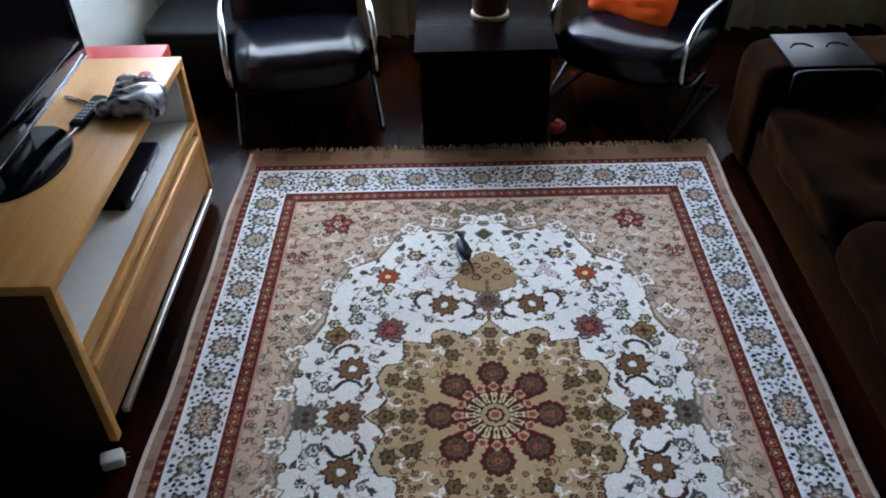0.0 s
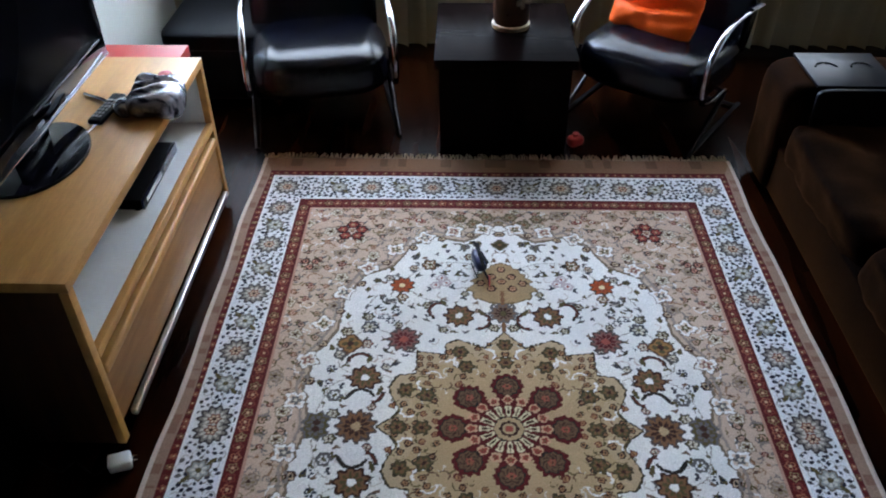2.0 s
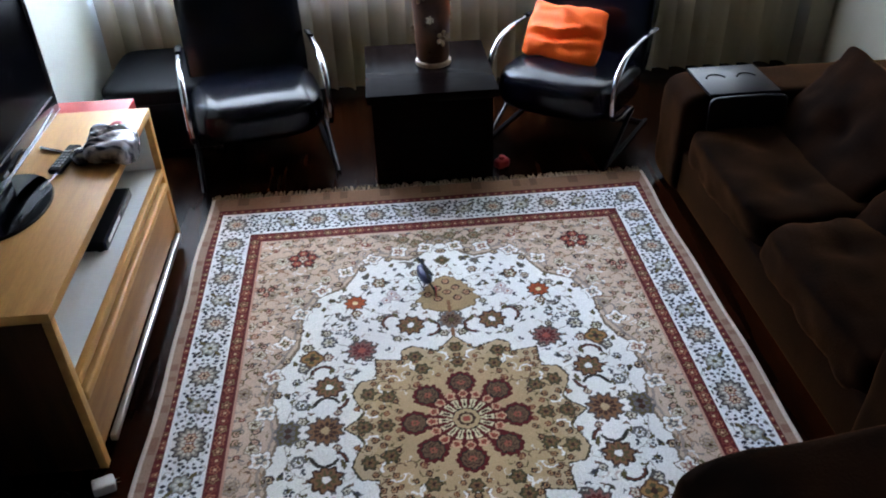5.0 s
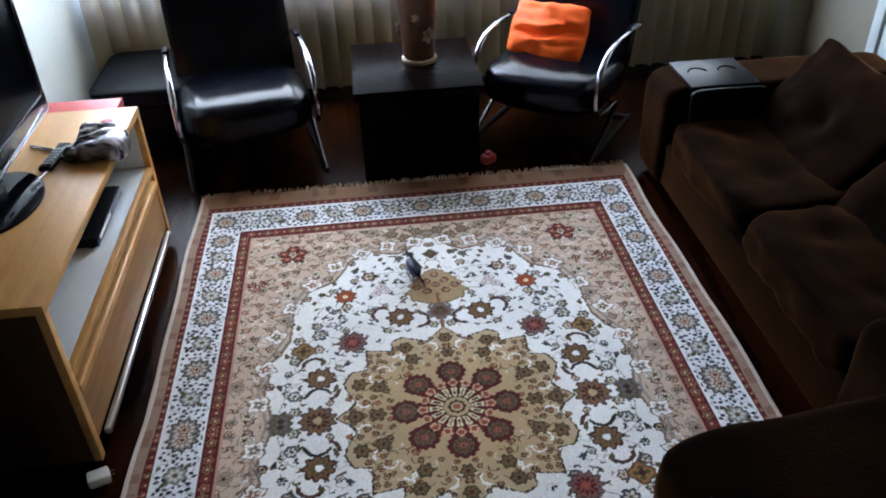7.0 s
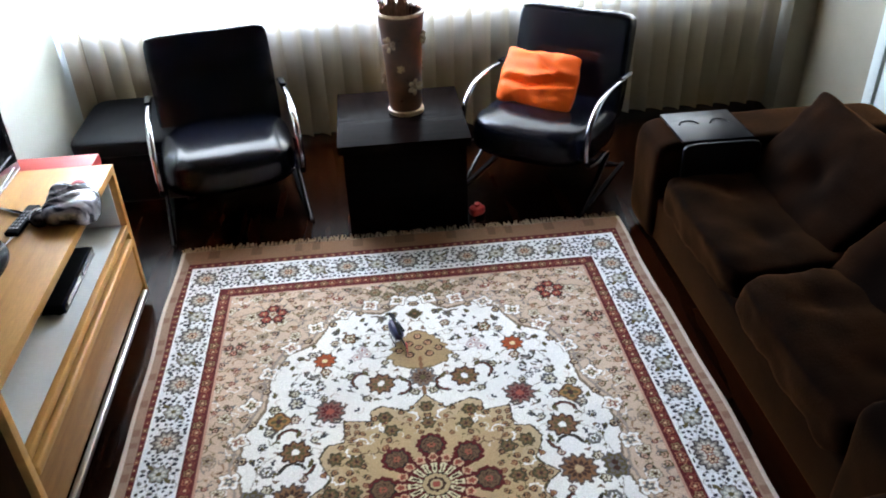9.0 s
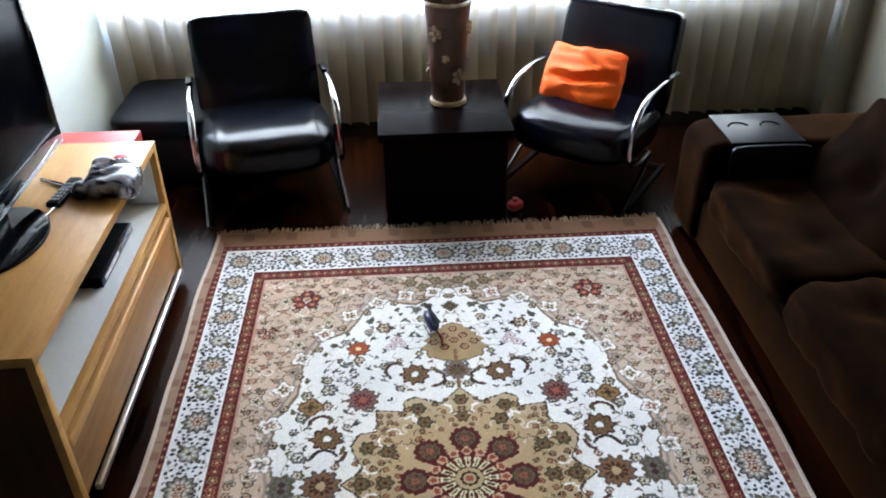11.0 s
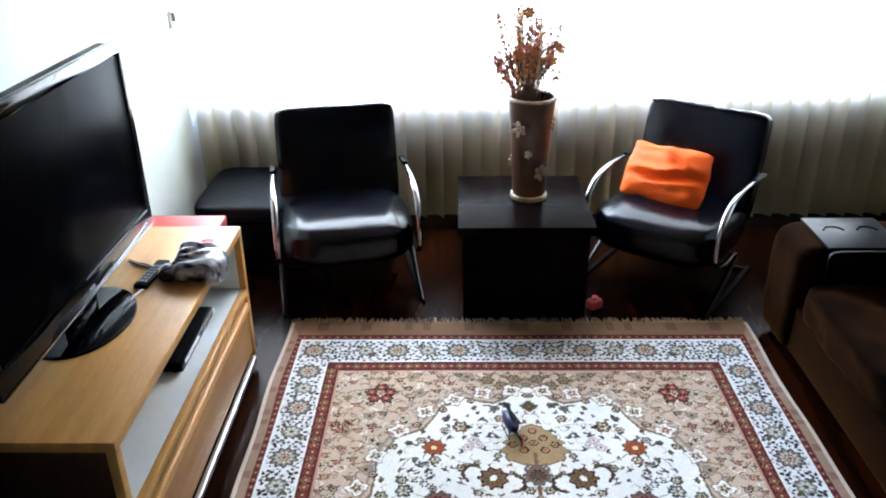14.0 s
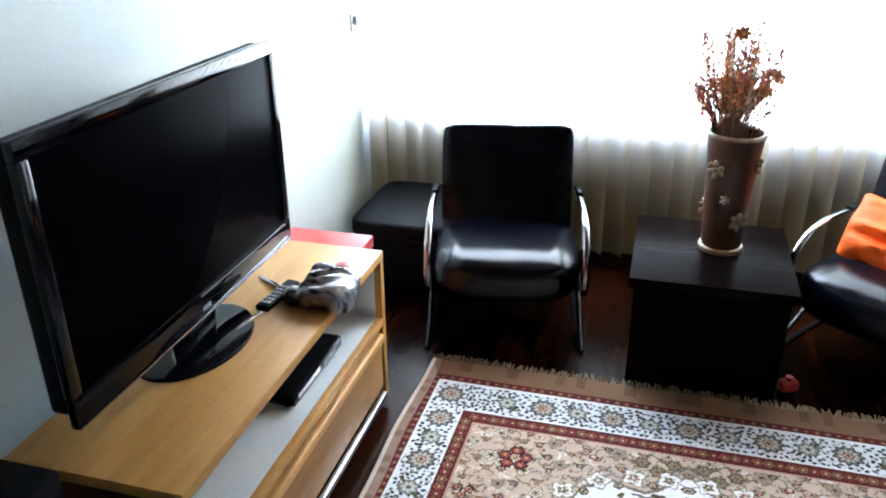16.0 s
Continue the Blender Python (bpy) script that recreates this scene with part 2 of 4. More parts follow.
def lathe(profile, sides=32, m=None):
    """Turned body from (radius, height) pairs."""
    bm, rings = bmesh.new(), []
    for r, z in profile:
        rings.append([bm.verts.new((r * math.cos(2 * math.pi * j / sides), r * math.sin(2 * math.pi * j / sides), z)) for j in range(sides)] if r > 1e-5 else [bm.verts.new((0, 0, z))])
    for a, b in zip(rings, rings[1:]):
        for j in range(sides):
            k = (j + 1) % sides
            f = [a[j] if len(a) > 1 else a[0]] + ([a[k]] if len(a) > 1 else []) + ([b[k]] if len(b) > 1 else []) + [b[j] if len(b) > 1 else b[0]]
            if len(f) > 2:
                bm.faces.new(f)
    bmesh.ops.recalc_face_normals(bm, faces=bm.faces[:])
    if m is not None:
        bm.transform(m)
    return bm


def pad(w, d, h, power=5.0, n=18, puff=0.0, wrinkle=0.0, seed=0.0, buttons=(), m=None, pinch=0.0, creases=()):
    """A stuffed block w x d x h, standing on z = 0, soft at the edges; puff swells the faces, buttons dent the top."""
    bm = bmesh.new()
    bmesh.ops.create_cube(bm, size=2)
    bmesh.ops.subdivide_edges(bm, edges=bm.edges[:], cuts=n, use_grid_fill=True)
    for v in bm.verts:
        c = v.co
        r = (abs(c.x) ** power + abs(c.y) ** power + abs(c.z) ** power) ** (1 / power)
        q = c / r
        edge = max(0.0, (1 - abs(q.x) ** 3) * (1 - abs(q.y) ** 3))
        x, y, z = q.x * w / 2, q.y * d / 2, q.z * h / 2
        if pinch:
            z *= 1 - pinch * (1 - (1 - abs(q.x) ** 4) * (1 - abs(q.y) ** 4))
        if puff:
            z += math.copysign(puff * edge, q.z) * abs(q.z)
        for bx, by, br, depth in buttons:
            if q.z > 0:
                z -= depth * math.exp(-((x - bx) ** 2 + (y - by) ** 2) / (br * br)) * q.z
        for y0, slope, cw, depth in creases:
            if q.z > 0:
                off = (y - y0 - slope * x - 0.012 * math.sin(x * 23 + y0 * 40)) / cw
                z += depth * (0.6 * math.exp(-(off - 1.6) ** 2) - math.exp(-off * off)) * q.z * edge
        if wrinkle:
            k = noise.noise(Vector((x * 7 + seed, y * 7, z * 7))) + 0.5 * noise.noise(Vector((x * 17 + seed, y * 15, z * 15)))
            x, y, z = x + q.x * wrinkle * k, y + q.y * wrinkle * k, z + q.z * wrinkle * k
        v.co = (x, y, z + h / 2)
    if m is not None:
        bm.transform(m)
    return bm


# ---- the room ----
X0, X1, Y0, Y1, ZC = -1.64, 2.30, -6.2, 1.20, 2.60


def setting(name, bm, mat, label, category):
    return tagged(link(name, bm, mat), label, category, "", "structure")


setting("floor", box(X0 - 0.12, X1 + 0.12, Y0 - 0.12, Y1 + 0.24, -0.10, 0.0, 0), M_FLOOR, "polished dark reddish brown wooden floor", "floor")
# ceiling is out of view; its dark colour dims the room's fill
setting("ceiling", box(X0 - 0.12, X1 + 0.12, Y0 - 0.12, Y1 + 0.24, ZC, ZC + 0.1, 0), M_CEIL, "unseen ceiling, coloured dark to lessen bounce light", "ceiling")
setting("wall_left", box(X0 - 0.12, X0, Y0, Y1, 0, ZC, 0), M_WALL, "smooth white painted wall behind the television", "wall")
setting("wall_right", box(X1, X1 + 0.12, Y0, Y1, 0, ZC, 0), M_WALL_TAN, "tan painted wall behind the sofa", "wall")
# added wall behind the camera, never in view, dark to swallow bounce
setting("wall_back", box(X0 - 0.12, X1 + 0.12, Y0 - 0.12, Y0, 0, ZC, 0), M_BACK, "unseen back wall, coloured dark to cut bounce light", "wall")
# window wall: one mesh round the opening, unseen; dark colour dims the lower slats
setting("wall_window", join(
    box(X0 - 0.12, X1 + 0.12, Y1, Y1 + 0.12, 0, WIN_Z0, 0),
    box(X0 - 0.12, X1 + 0.12, Y1, Y1 + 0.12, WIN_Z1, ZC, 0),
    box(X0 - 0.12, WIN_X0, Y1, Y1 + 0.12, WIN_Z0, WIN_Z1, 0),
    box(WIN_X1, X1 + 0.12, Y1, Y1 + 0.12, WIN_Z0, WIN_Z1, 0)), M_WALL_LOW, "wall with a wide window opening, browned to cut glow behind the blinds", "wall")
win = thing("window_1", (0, Y1, 0), "wide bright window behind cream vertical blinds", "window", kind="structure")
part("sill", box(WIN_X0, WIN_X1, -0.068, 0.118, WIN_Z0 + 0.002, WIN_Z0 + 0.03, 0.004), M_WALL, win)
for nm, b in (("frame", box(WIN_X0, WIN_X0 + 0.04, 0.05, 0.1, WIN_Z0 + 0.03, WIN_Z1)), ("frame", box(WIN_X1 - 0.04, WIN_X1, 0.05, 0.1, WIN_Z0 + 0.03, WIN_Z1)),
              ("frame", box(MULLION - 0.03, MULLION + 0.03, 0.05, 0.1, WIN_Z0 + 0.03, WIN_Z1)), ("frame", box(WIN_X0 + 0.04, WIN_X1 - 0.04, 0.05, 0.1, WIN_Z1 - 0.04, WIN_Z1))):
    part(nm, b, M_BRUSHED, win)
door = thing("door_1", (X1, -0.12, 0), "plain pale painted door in the wall behind the sofa", "door", kind="structure")
part("leaf", box(-0.03, -0.003, -0.40, 0.40, 0.005, 2.05, 0.003), M_DOOR, door)
part("casing", join(box(-0.045, -0.003, 0.405, 0.475, 0, 2.12, 0.004), box(-0.045, -0.003, -0.475, -0.405, 0, 2.12, 0.004), box(-0.045, -0.003, -0.405, 0.405, 2.052, 2.12, 0.004)), M_DOOR, door)
for nm, b in (("baseboard", box(X0 + 0.001, X0 + 0.016, Y0, Y1, 0.0, 0.07, 0.003)), ("baseboard", box(X1 - 0.016, X1 - 0.001, Y0, -0.61, 0, 0.07, 0.003)),
              ("baseboard", box(X0 + 0.02, 2.16, Y1 - 0.016, Y1 - 0.001, 0, 0.07, 0.003))):
    setting(nm, b, M_WALL, "white painted skirting board", "baseboard")
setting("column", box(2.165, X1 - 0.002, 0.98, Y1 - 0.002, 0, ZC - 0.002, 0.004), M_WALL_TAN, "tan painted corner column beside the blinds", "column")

# vertical blinds
blind = thing("vertical_blind", (0, 1.06, 0), "cream fabric vertical blinds closed across the window", "blind")
part("headrail", box(X0 + 0.03, 2.155, -0.025, 0.025, 2.42, 2.47, 0.004), M_WHITEP, blind)
SLAT_W, SLAT_STEP = 0.127, 0.098
bm = bmesh.new()
cols = []
for j in range(7):
    a = (j / 6 - 0.5)
    cols.append([bm.verts.new((a * SLAT_W, 0.026 * (1 - 4 * a * a), z)) for z in (0.045, 0.8, 1.6, 2.415)])
for a, b in zip(cols, cols[1:]):
    for k in range(3):
        bm.faces.new((a[k], b[k], b[k + 1], a[k + 1]))
slat_mesh = bpy.data.meshes.new("slat")
bm.to_mesh(slat_mesh)
bm.free()
slat_mesh.polygons.foreach_set("use_smooth", [True] * len(slat_mesh.polygons))
slat_mesh.materials.append(M_SLAT)
rnd = random.Random(4)
count = int((2.10 - X0 - 0.08) / SLAT_STEP) + 1
for k in range(count):
    s = new("slat", slat_mesh)
    s.parent = blind
    s.matrix_basis = pose(X0 + 0.08 + k * SLAT_STEP, 0, 0, rnd.uniform(-0.15, 0.15), 0, -22 + rnd.uniform(-5, 5))

sw = thing("blind_bracket", (X0, 0.98, 1.12), "small white cord bracket on the white wall", "bracket", kind="")
part("plate", box(0, 0.012, -0.015, 0.015, -0.04, 0.04, 0.003), M_WHITEP, sw)
part("hook", box(0.012, 0.03, -0.006, 0.006, -0.01, 0.03, 0.002), M_GREY, sw)


# ---- television corner ----
def tv_stand():
    """Low unit, open niche over a flap front; front faces +x. Base at its back far corner."""
    t = thing("tv_stand", (-1.270, -0.910, 0), "honey-coloured wooden tv stand with an open white niche", "tv stand")
    w, y, h = 0.22, 0.605, 0.606
    part("top", box(-w, w, -y, y, h - 0.030, h, 0.003), M_OAK, t)
    # near panel carries painted shade; the far one keeps the plain veneer
    near = part("side_panel", box(-w, w - 0.026, -y, -y + 0.028, 0.03, h - 0.031, 0.002), M_SIDE_SHADED, t, "side panel with its shade painted dark brown")
    part("edge_strip", box(w - 0.0255, w - 0.001, -y, -y + 0.028, 0.03, h - 0.031, 0.002), M_OAK, near)
    part("side_panel", box(-w, w - 0.001, y - 0.028, y, 0.03, h - 0.031, 0.002), M_OAK, t)
    part("back_panel", box(-w + 0.002, -w + 0.014, -y + 0.029, y - 0.029, 0.06, h - 0.032, 0.001), M_LAMINATE, t)
    shelf = part("shelf", box(-w + 0.015, w - 0.022, -y + 0.029, y - 0.029, 0.338, 0.363, 0.001), M_LAMINATE, t, "white laminate shelf")
    part("edge_strip", box(w - 0.0215, w, -y + 0.029, y - 0.029, 0.333, 0.364, 0.003), M_OAK, shelf)
    part("lining", box(-w + 0.015, w - 0.025, y - 0.0335, y - 0.0285, 0.365, h - 0.032, 0.001), M_LAMINATE, shelf)
    part("lining", box(-w + 0.015, w - 0.025, -y + 0.0285, -y + 0.0335, 0.365, h - 0.032, 0.001), M_LAMINATE, shelf)
    # flap in the shaded veneer copy, rail above it in the lit one
    flap = part("flap_front", box(w - 0.030, w - 0.006, -y + 0.030, y - 0.030, 0.085, 0.302, 0.006), M_OAK_SHADED, t)
    part("rail", box(w - 0.028, w + 0.004, -y + 0.030, y - 0.030, 0.270, 0.304, 0.008, 3), M_OAK, flap)
    part("handle", box(w - 0.004, w + 0.016, -y + 0.075, y - 0.055, 0.060, 0.084, 0.005), M_BRUSHED, flap, "long brushed metal handle strip")
    part("bottom", box(-w, w - 0.03, -y + 0.029, y - 0.029, 0.05, 0.078, 0.002), M_OAK_SHADED, t)
    part("plinth", box(-w + 0.03, w - 0.06, -y + 0.05, y - 0.05, 0, 0.049, 0.002), M_MATTE, t)


def television():
    t = thing("television", (-1.344, -0.955, 0.606), "large flat television with a glossy black frame", "television")
    hw, z0, z1 = 0.515, 0.074, 0.706
    part("housing", box(-0.045, 0.012, -hw + 0.01, hw - 0.01, z0 + 0.02, z1 - 0.01, 0.015, 3), M_MATTE, t)
    bez = part("bezel", join(box(0.0125, 0.034, -hw, hw, z1 - 0.040, z1, 0.004), box(0.0125, 0.034, -hw, hw, z0, z0 + 0.075, 0.004),
                             box(0.0125, 0.034, -hw, -hw + 0.034, z0 + 0.075, z1 - 0.040, 0.004), box(0.0125, 0.034, hw - 0.034, hw, z0 + 0.075, z1 - 0.040, 0.004)), M_GLOSS, t)
    part("screen", box(0.014, 0.029, -hw + 0.034, hw - 0.034, z0 + 0.075, z1 - 0.040, 0.001), M_SCREEN, t, "dark switched-off screen")
    part("trim_strip", box(0.0345, 0.0372, -hw + 0.002, hw - 0.002, z0 + 0.001, z0 + 0.006, 0.0008), M_CHROME, bez, "thin silver strip")
    part("line", box(0.0345, 0.0365, -0.02, hw - 0.04, z0 + 0.062, z0 + 0.066, 0.0005), M_GREY, bez)
    part("badge", box(0.0345, 0.0365, -0.018, 0.018, z0 + 0.020, z0 + 0.032, 0.001), M_GREY, bez)
    part("neck", box(-0.03, 0.0, -0.09, 0.09, 0.016, z0 + 0.05, 0.006), M_GLOSS, t)
    prof = [(0, 0), (1.0, 0), (1.0, 0.006), (0.98, 0.010), (0.6, 0.016), (0, 0.018)]
    part("base", lathe(prof, 48, Matrix.Translation((0.0, -0.025, 0)) @ Matrix.Diagonal((0.14, 0.20, 1, 1))), M_GLOSS, t, "oval glossy black stand base")
    part("trim_strip", join(box(0.085, 0.090, 0.05, 0.16, 0.0155, 0.019, 0.001, m=pose(0, 0, 0, 0, 0, -10))), M_CHROME, t)


def foil_bag():
    t = thing("plastic_bag", (-1.095, -0.640, 0.606), "crumpled grey and silver striped plastic bag", "bag")
    part("sack", pad(0.165, 0.22, 0.068, 2.8, 20, wrinkle=0.030, seed=3.1, creases=((0.0, 0.5, 0.018, 0.02), (0.05, 0.4, 0.014, 0.016), (-0.05, 0.6, 0.014, 0.016))), M_FOIL, t)
    part("neck", pad(0.07, 0.08, 0.045, 2.2, 8, wrinkle=0.014, seed=9.0, m=pose(-0.085, -0.06, 0, 0, 0, 30)), M_FOIL, t)
    part("red_cap", pad(0.045, 0.05, 0.022, 2.6, 6, wrinkle=0.006, m=pose(-0.01, 0.105, 0.030)), M_RED, t, "small red end")


def remote():
    t = thing("remote_control", (-1.237, -0.700, 0.606, 0, 0, -6), "slim black remote control on the tv stand", "remote control")
    body = part("body", box(-0.023, 0.023, -0.09, 0.09, 0, 0.020, 0.008, 3), M_MATTE, t)
    for i in range(3):
        for j in range(6):
            part("button", box(-0.016 + i * 0.0115, -0.008 + i * 0.0115, -0.07 + j * 0.02, -0.058 + j * 0.02, 0.0202, 0.0225, 0.001, 1), M_GREY, body)


def pen():
    t = thing("pen", (-1.305, -0.620, 0.606, 0, 0, 62), "thin silver pen lying on the tv stand", "pen")
    part("barrel", tube([Vector((0, y, 0.006)) for y in (-0.05, 0.03, 0.05)], 0.0055, sides=10), M_CHROME, t)
    part("clip", box(-0.0015, 0.0015, -0.045, -0.005, 0.0115, 0.0135, 0.0005, 1), M_CHROME, t)


def player():
    t = thing("disc_player", (-1.225, -0.715, 0.363), "slim black disc player on the white shelf", "player")
    part("case", box(-0.12, 0.10, -0.175, 0.175, 0.005, 0.042, 0.004), M_MATTE, t)
    part("front_panel", box(0.1002, 0.108, -0.175, 0.175, 0.006, 0.041, 0.003), M_BLUEBLACK, t)
    part("disc_tray", box(0.1082, 0.111, -0.15, 0.0, 0.020, 0.034, 0.001), M_BRUSHED, t)
    part("display", box(0.1082, 0.110, 0.03, 0.12, 0.014, 0.030, 0.001), M_GREY, t)
    for y in (-0.16, 0.16):
        for x in (-0.1, 0.08):
            part("foot", lathe([(0, 0), (0.012, 0), (0.012, 0.005), (0, 0.005)], 12, pose(x, y, 0)), M_MATTE, t)


def receiver():
    t = thing("receiver_box", (-1.325, -1.14, 0.363), "flat dark set-top box pushed into the niche", "set-top box")
    part("case", box(-0.11, 0.06, -0.13, 0.13, 0.004, 0.045, 0.004), M_MATTE, t)
    part("front_panel", box(0.0602, 0.066, -0.13, 0.13, 0.005, 0.044, 0.002), M_GLOSS, t)


def red_box():
    t = thing("storage_box", (-1.320, -0.175, 0), "tall red cardboard box standing behind the tv stand", "box")
    part("body", box(-0.155, 0.155, -0.10, 0.07, 0, 0.515, 0.004), M_RED, t)
    part("lid", box(-0.16, 0.16, -0.105, 0.075, 0.516, 0.561, 0.006), M_RED, t)


def speaker():
    t = thing("subwoofer", (-1.46, -1.715, 0), "tall black box speaker on the floor beside the tv stand", "speaker")
    part("cabinet", box(-0.15, 0.15, -0.17, 0.17, 0.012, 0.64, 0.008), M_MATTE, t)
    part("grille", box(0.1505, 0.162, -0.15, 0.15, 0.04, 0.61, 0.006), M_MATTE, t)
    for x in (-0.12, 0.12):
        for y in (-0.14, 0.14):
            part("foot", lathe([(0, 0), (0.015, 0), (0.015, 0.012), (0, 0.012)], 12, pose(x, y, 0)), M_MATTE, t)
    c = thing("cable_box", (-1.52, -1.615, 0.64), "small blue and white carton on the black speaker", "carton")
    part("body", box(-0.06, 0.06, -0.05, 0.05, 0, 0.10, 0.003), M_BLUE, c)
    part("label_band", box(0.0602, 0.0612, -0.04, 0.04, 0.03, 0.07, 0), M_WHITEP, c)


def adapter():
    t = thing("power_adapter", (-1.055, -1.567, 0, 0, 0, 20), "small white power adapter lying on the floor", "adapter")
    part("body", box(-0.03, 0.03, -0.022, 0.022, 0, 0.035, 0.006, 3), M_WHITEP, t)
    part("pin", box(0.03, 0.045, -0.010, -0.006, 0.014, 0.02, 0.001), M_CHROME, t)
    part("pin", box(0.03, 0.045, 0.006, 0.010, 0.014, 0.02, 0.001), M_CHROME, t)
    cable = smooth_path([(-0.03, 0, 0.012), (-0.07, -0.01, 0.004), (-0.12, 0.05, 0.004), (-0.16, 0.03, 0.004), (-0.22, 0.09, 0.004)], 6)
    part("cable", tube(cable, 0.003, sides=6), M_MATTE, t)


tv_stand()
television()
foil_bag()
remote()
pen()
player()
receiver()
red_box()
speaker()
adapter()


# ---- seats by the window ----
def armchair(at, label):
    """Leather seat and back slung in a chrome frame; faces -y, base at the middle of its front."""
    t = thing("armchair", at @ Matrix.Diagonal((0.94, 1.0, 0.885, 1)), label, "armchair", "armchairs by the window")
    part("seat", pad(0.64, 0.63, 0.240, 3.7, 26, puff=0.008, wrinkle=0.002, m=pose(0, 0.350, 0.190, -5, 0, 0)), M_LEATHER, t)
    back = part("backrest", pad(0.61, 0.57, 0.095, 13, 20, puff=0.010, wrinkle=0.002, seed=5, m=pose(0, 0.665, 0.565, 76, 0, 0) @ Matrix.Translation((0, 0, -0.05))), M_LEATHER, t)
    part("piping", tube(smooth_path([(-0.29, 0.685, 0.836), (-0.15, 0.690, 0.842), (0.15, 0.690, 0.842), (0.29, 0.685, 0.836)], 5), 0.005, sides=6), M_LEATHER, back)
    for s in (-1, 1):
        x = 0.328 * s
        arm = smooth_path([(x, 0.66, 0.545), (x, 0.52, 0.565), (x, 0.36, 0.575), (x, 0.22, 0.555), (x, 0.125, 0.48), (x, 0.095, 0.37), (x, 0.10, 0.30)], 6)
        leg = smooth_path([(x, 0.10, 0.30), (x, 0.13, 0.255), (x, 0.24, 0.225), (x, 0.36, 0.220), (x, 0.40, 0.200), (x, 0.36, 0.170), (x, 0.20, 0.080), (x, 0.05, 0.012)], 6)
        side = part("side_frame", tube(arm, 0.0145, 0.008, 10), M_CHROME, t, "bent chrome arm")
        # same chrome as the arm, painted darker for the gloom under the seat
        part("leg", tube(leg, 0.0125, 0.008, 10), M_CHROME_SHADED, t, "bent chrome leg, darkened to stand for shade")
        # runner added to carry the frame, coloured black to vanish in shade
        part("floor_runner", tube(smooth_path([(x, 0.045, 0.010), (x, 0.20, 0.008), (x, 0.42, 0.008), (x, 0.66, 0.008)], 4), 0.012, 0.008, 8), M_MATTE, side, "added floor runner, black to sink into the shade")
        part("arm_pad", tube(smooth_path([(x, 0.64, 0.556), (x, 0.57, 0.568), (x, 0.50, 0.577)], 5), 0.018, 0.007, 8), M_LEATHER, side)
    # crossbars blackened likewise, in place of chrome lost in the dark
    for y, z in ((0.36, 0.220), (0.62, 0.012)):
        part("crossbar", tube([Vector((-0.328, y, z)), Vector((0, y, z)), Vector((0.328, y, z))], 0.009, sides=10), M_MATTE, t)
    return t


armchair(pose(-0.705, 0.080, 0, 0, 0, 11.5), "black leather armchair with bent chrome arms")
armchair(pose(0.520, 0.160, 0, 0, 0, -35.5), "black leather chrome-armed armchair holding an orange cushion")


def orange_cushion():
    base = pose(0.520, 0.160, 0, 0, 0, -35.5) @ pose(-0.052, 0.34, 0.362)
    t = thing("throw_cushion", base, "bright orange square cushion leaning in the armchair", "cushion")
    part("cover", pad(0.375, 0.265, 0.12, 16, 26, wrinkle=0.012, seed=2, pinch=0.9, creases=((-0.03, 0.10, 0.020, 0.030), (0.06, -0.25, 0.016, 0.014), (-0.10, 0.3, 0.02, 0.012)), m=pose(0, 0.05, 0.128, 52, 1, 0) @ Matrix.Translation((0, 0, -0.055))), M_ORANGE, t)


orange_cushion()

side = thing("side_table", (0.031, 0.335, 0), "square dark wenge side table between the armchairs", "table")
part("tabletop", box(-0.285, 0.285, -0.30, 0.30, 0.400, 0.440, 0.003), M_WENGE, side)
for b in (box(-0.265, 0.265, -0.28, -0.255, 0, 0.3995, 0.002), box(-0.265, 0.265, 0.255, 0.28, 0, 0.3995, 0.002)):
    part("panel", b, M_WENGE, side)
for b in (box(-0.265, -0.24, -0.2545, 0.2545, 0, 0.3995, 0.002), box(0.24, 0.265, -0.2545, 0.2545, 0, 0.3995, 0.002)):
    part("panel", b, M_WENGE, side)

ott = thing("ottoman", Matrix.Translation((-1.235, 0.76, 0)) @ Matrix.Diagonal((0.96, 1, 0.84, 1)), "low black padded ottoman in the corner", "ottoman")
part("body", pad(0.56, 0.56, 0.30, 12, 12, m=pose(0, 0, 0.02)), M_MATTE, ott)
part("lid", pad(0.575, 0.575, 0.10, 8, 16, puff=0.01, m=pose(0, 0, 0.315)), M_MATTE, ott)
for x in (-0.23, 0.23):
    for y in (-0.23, 0.23):
        part("foot", lathe([(0, 0), (0.02, 0), (0.02, 0.025), (0, 0.025)], 12, pose(x, y, 0)), M_MATTE, ott)


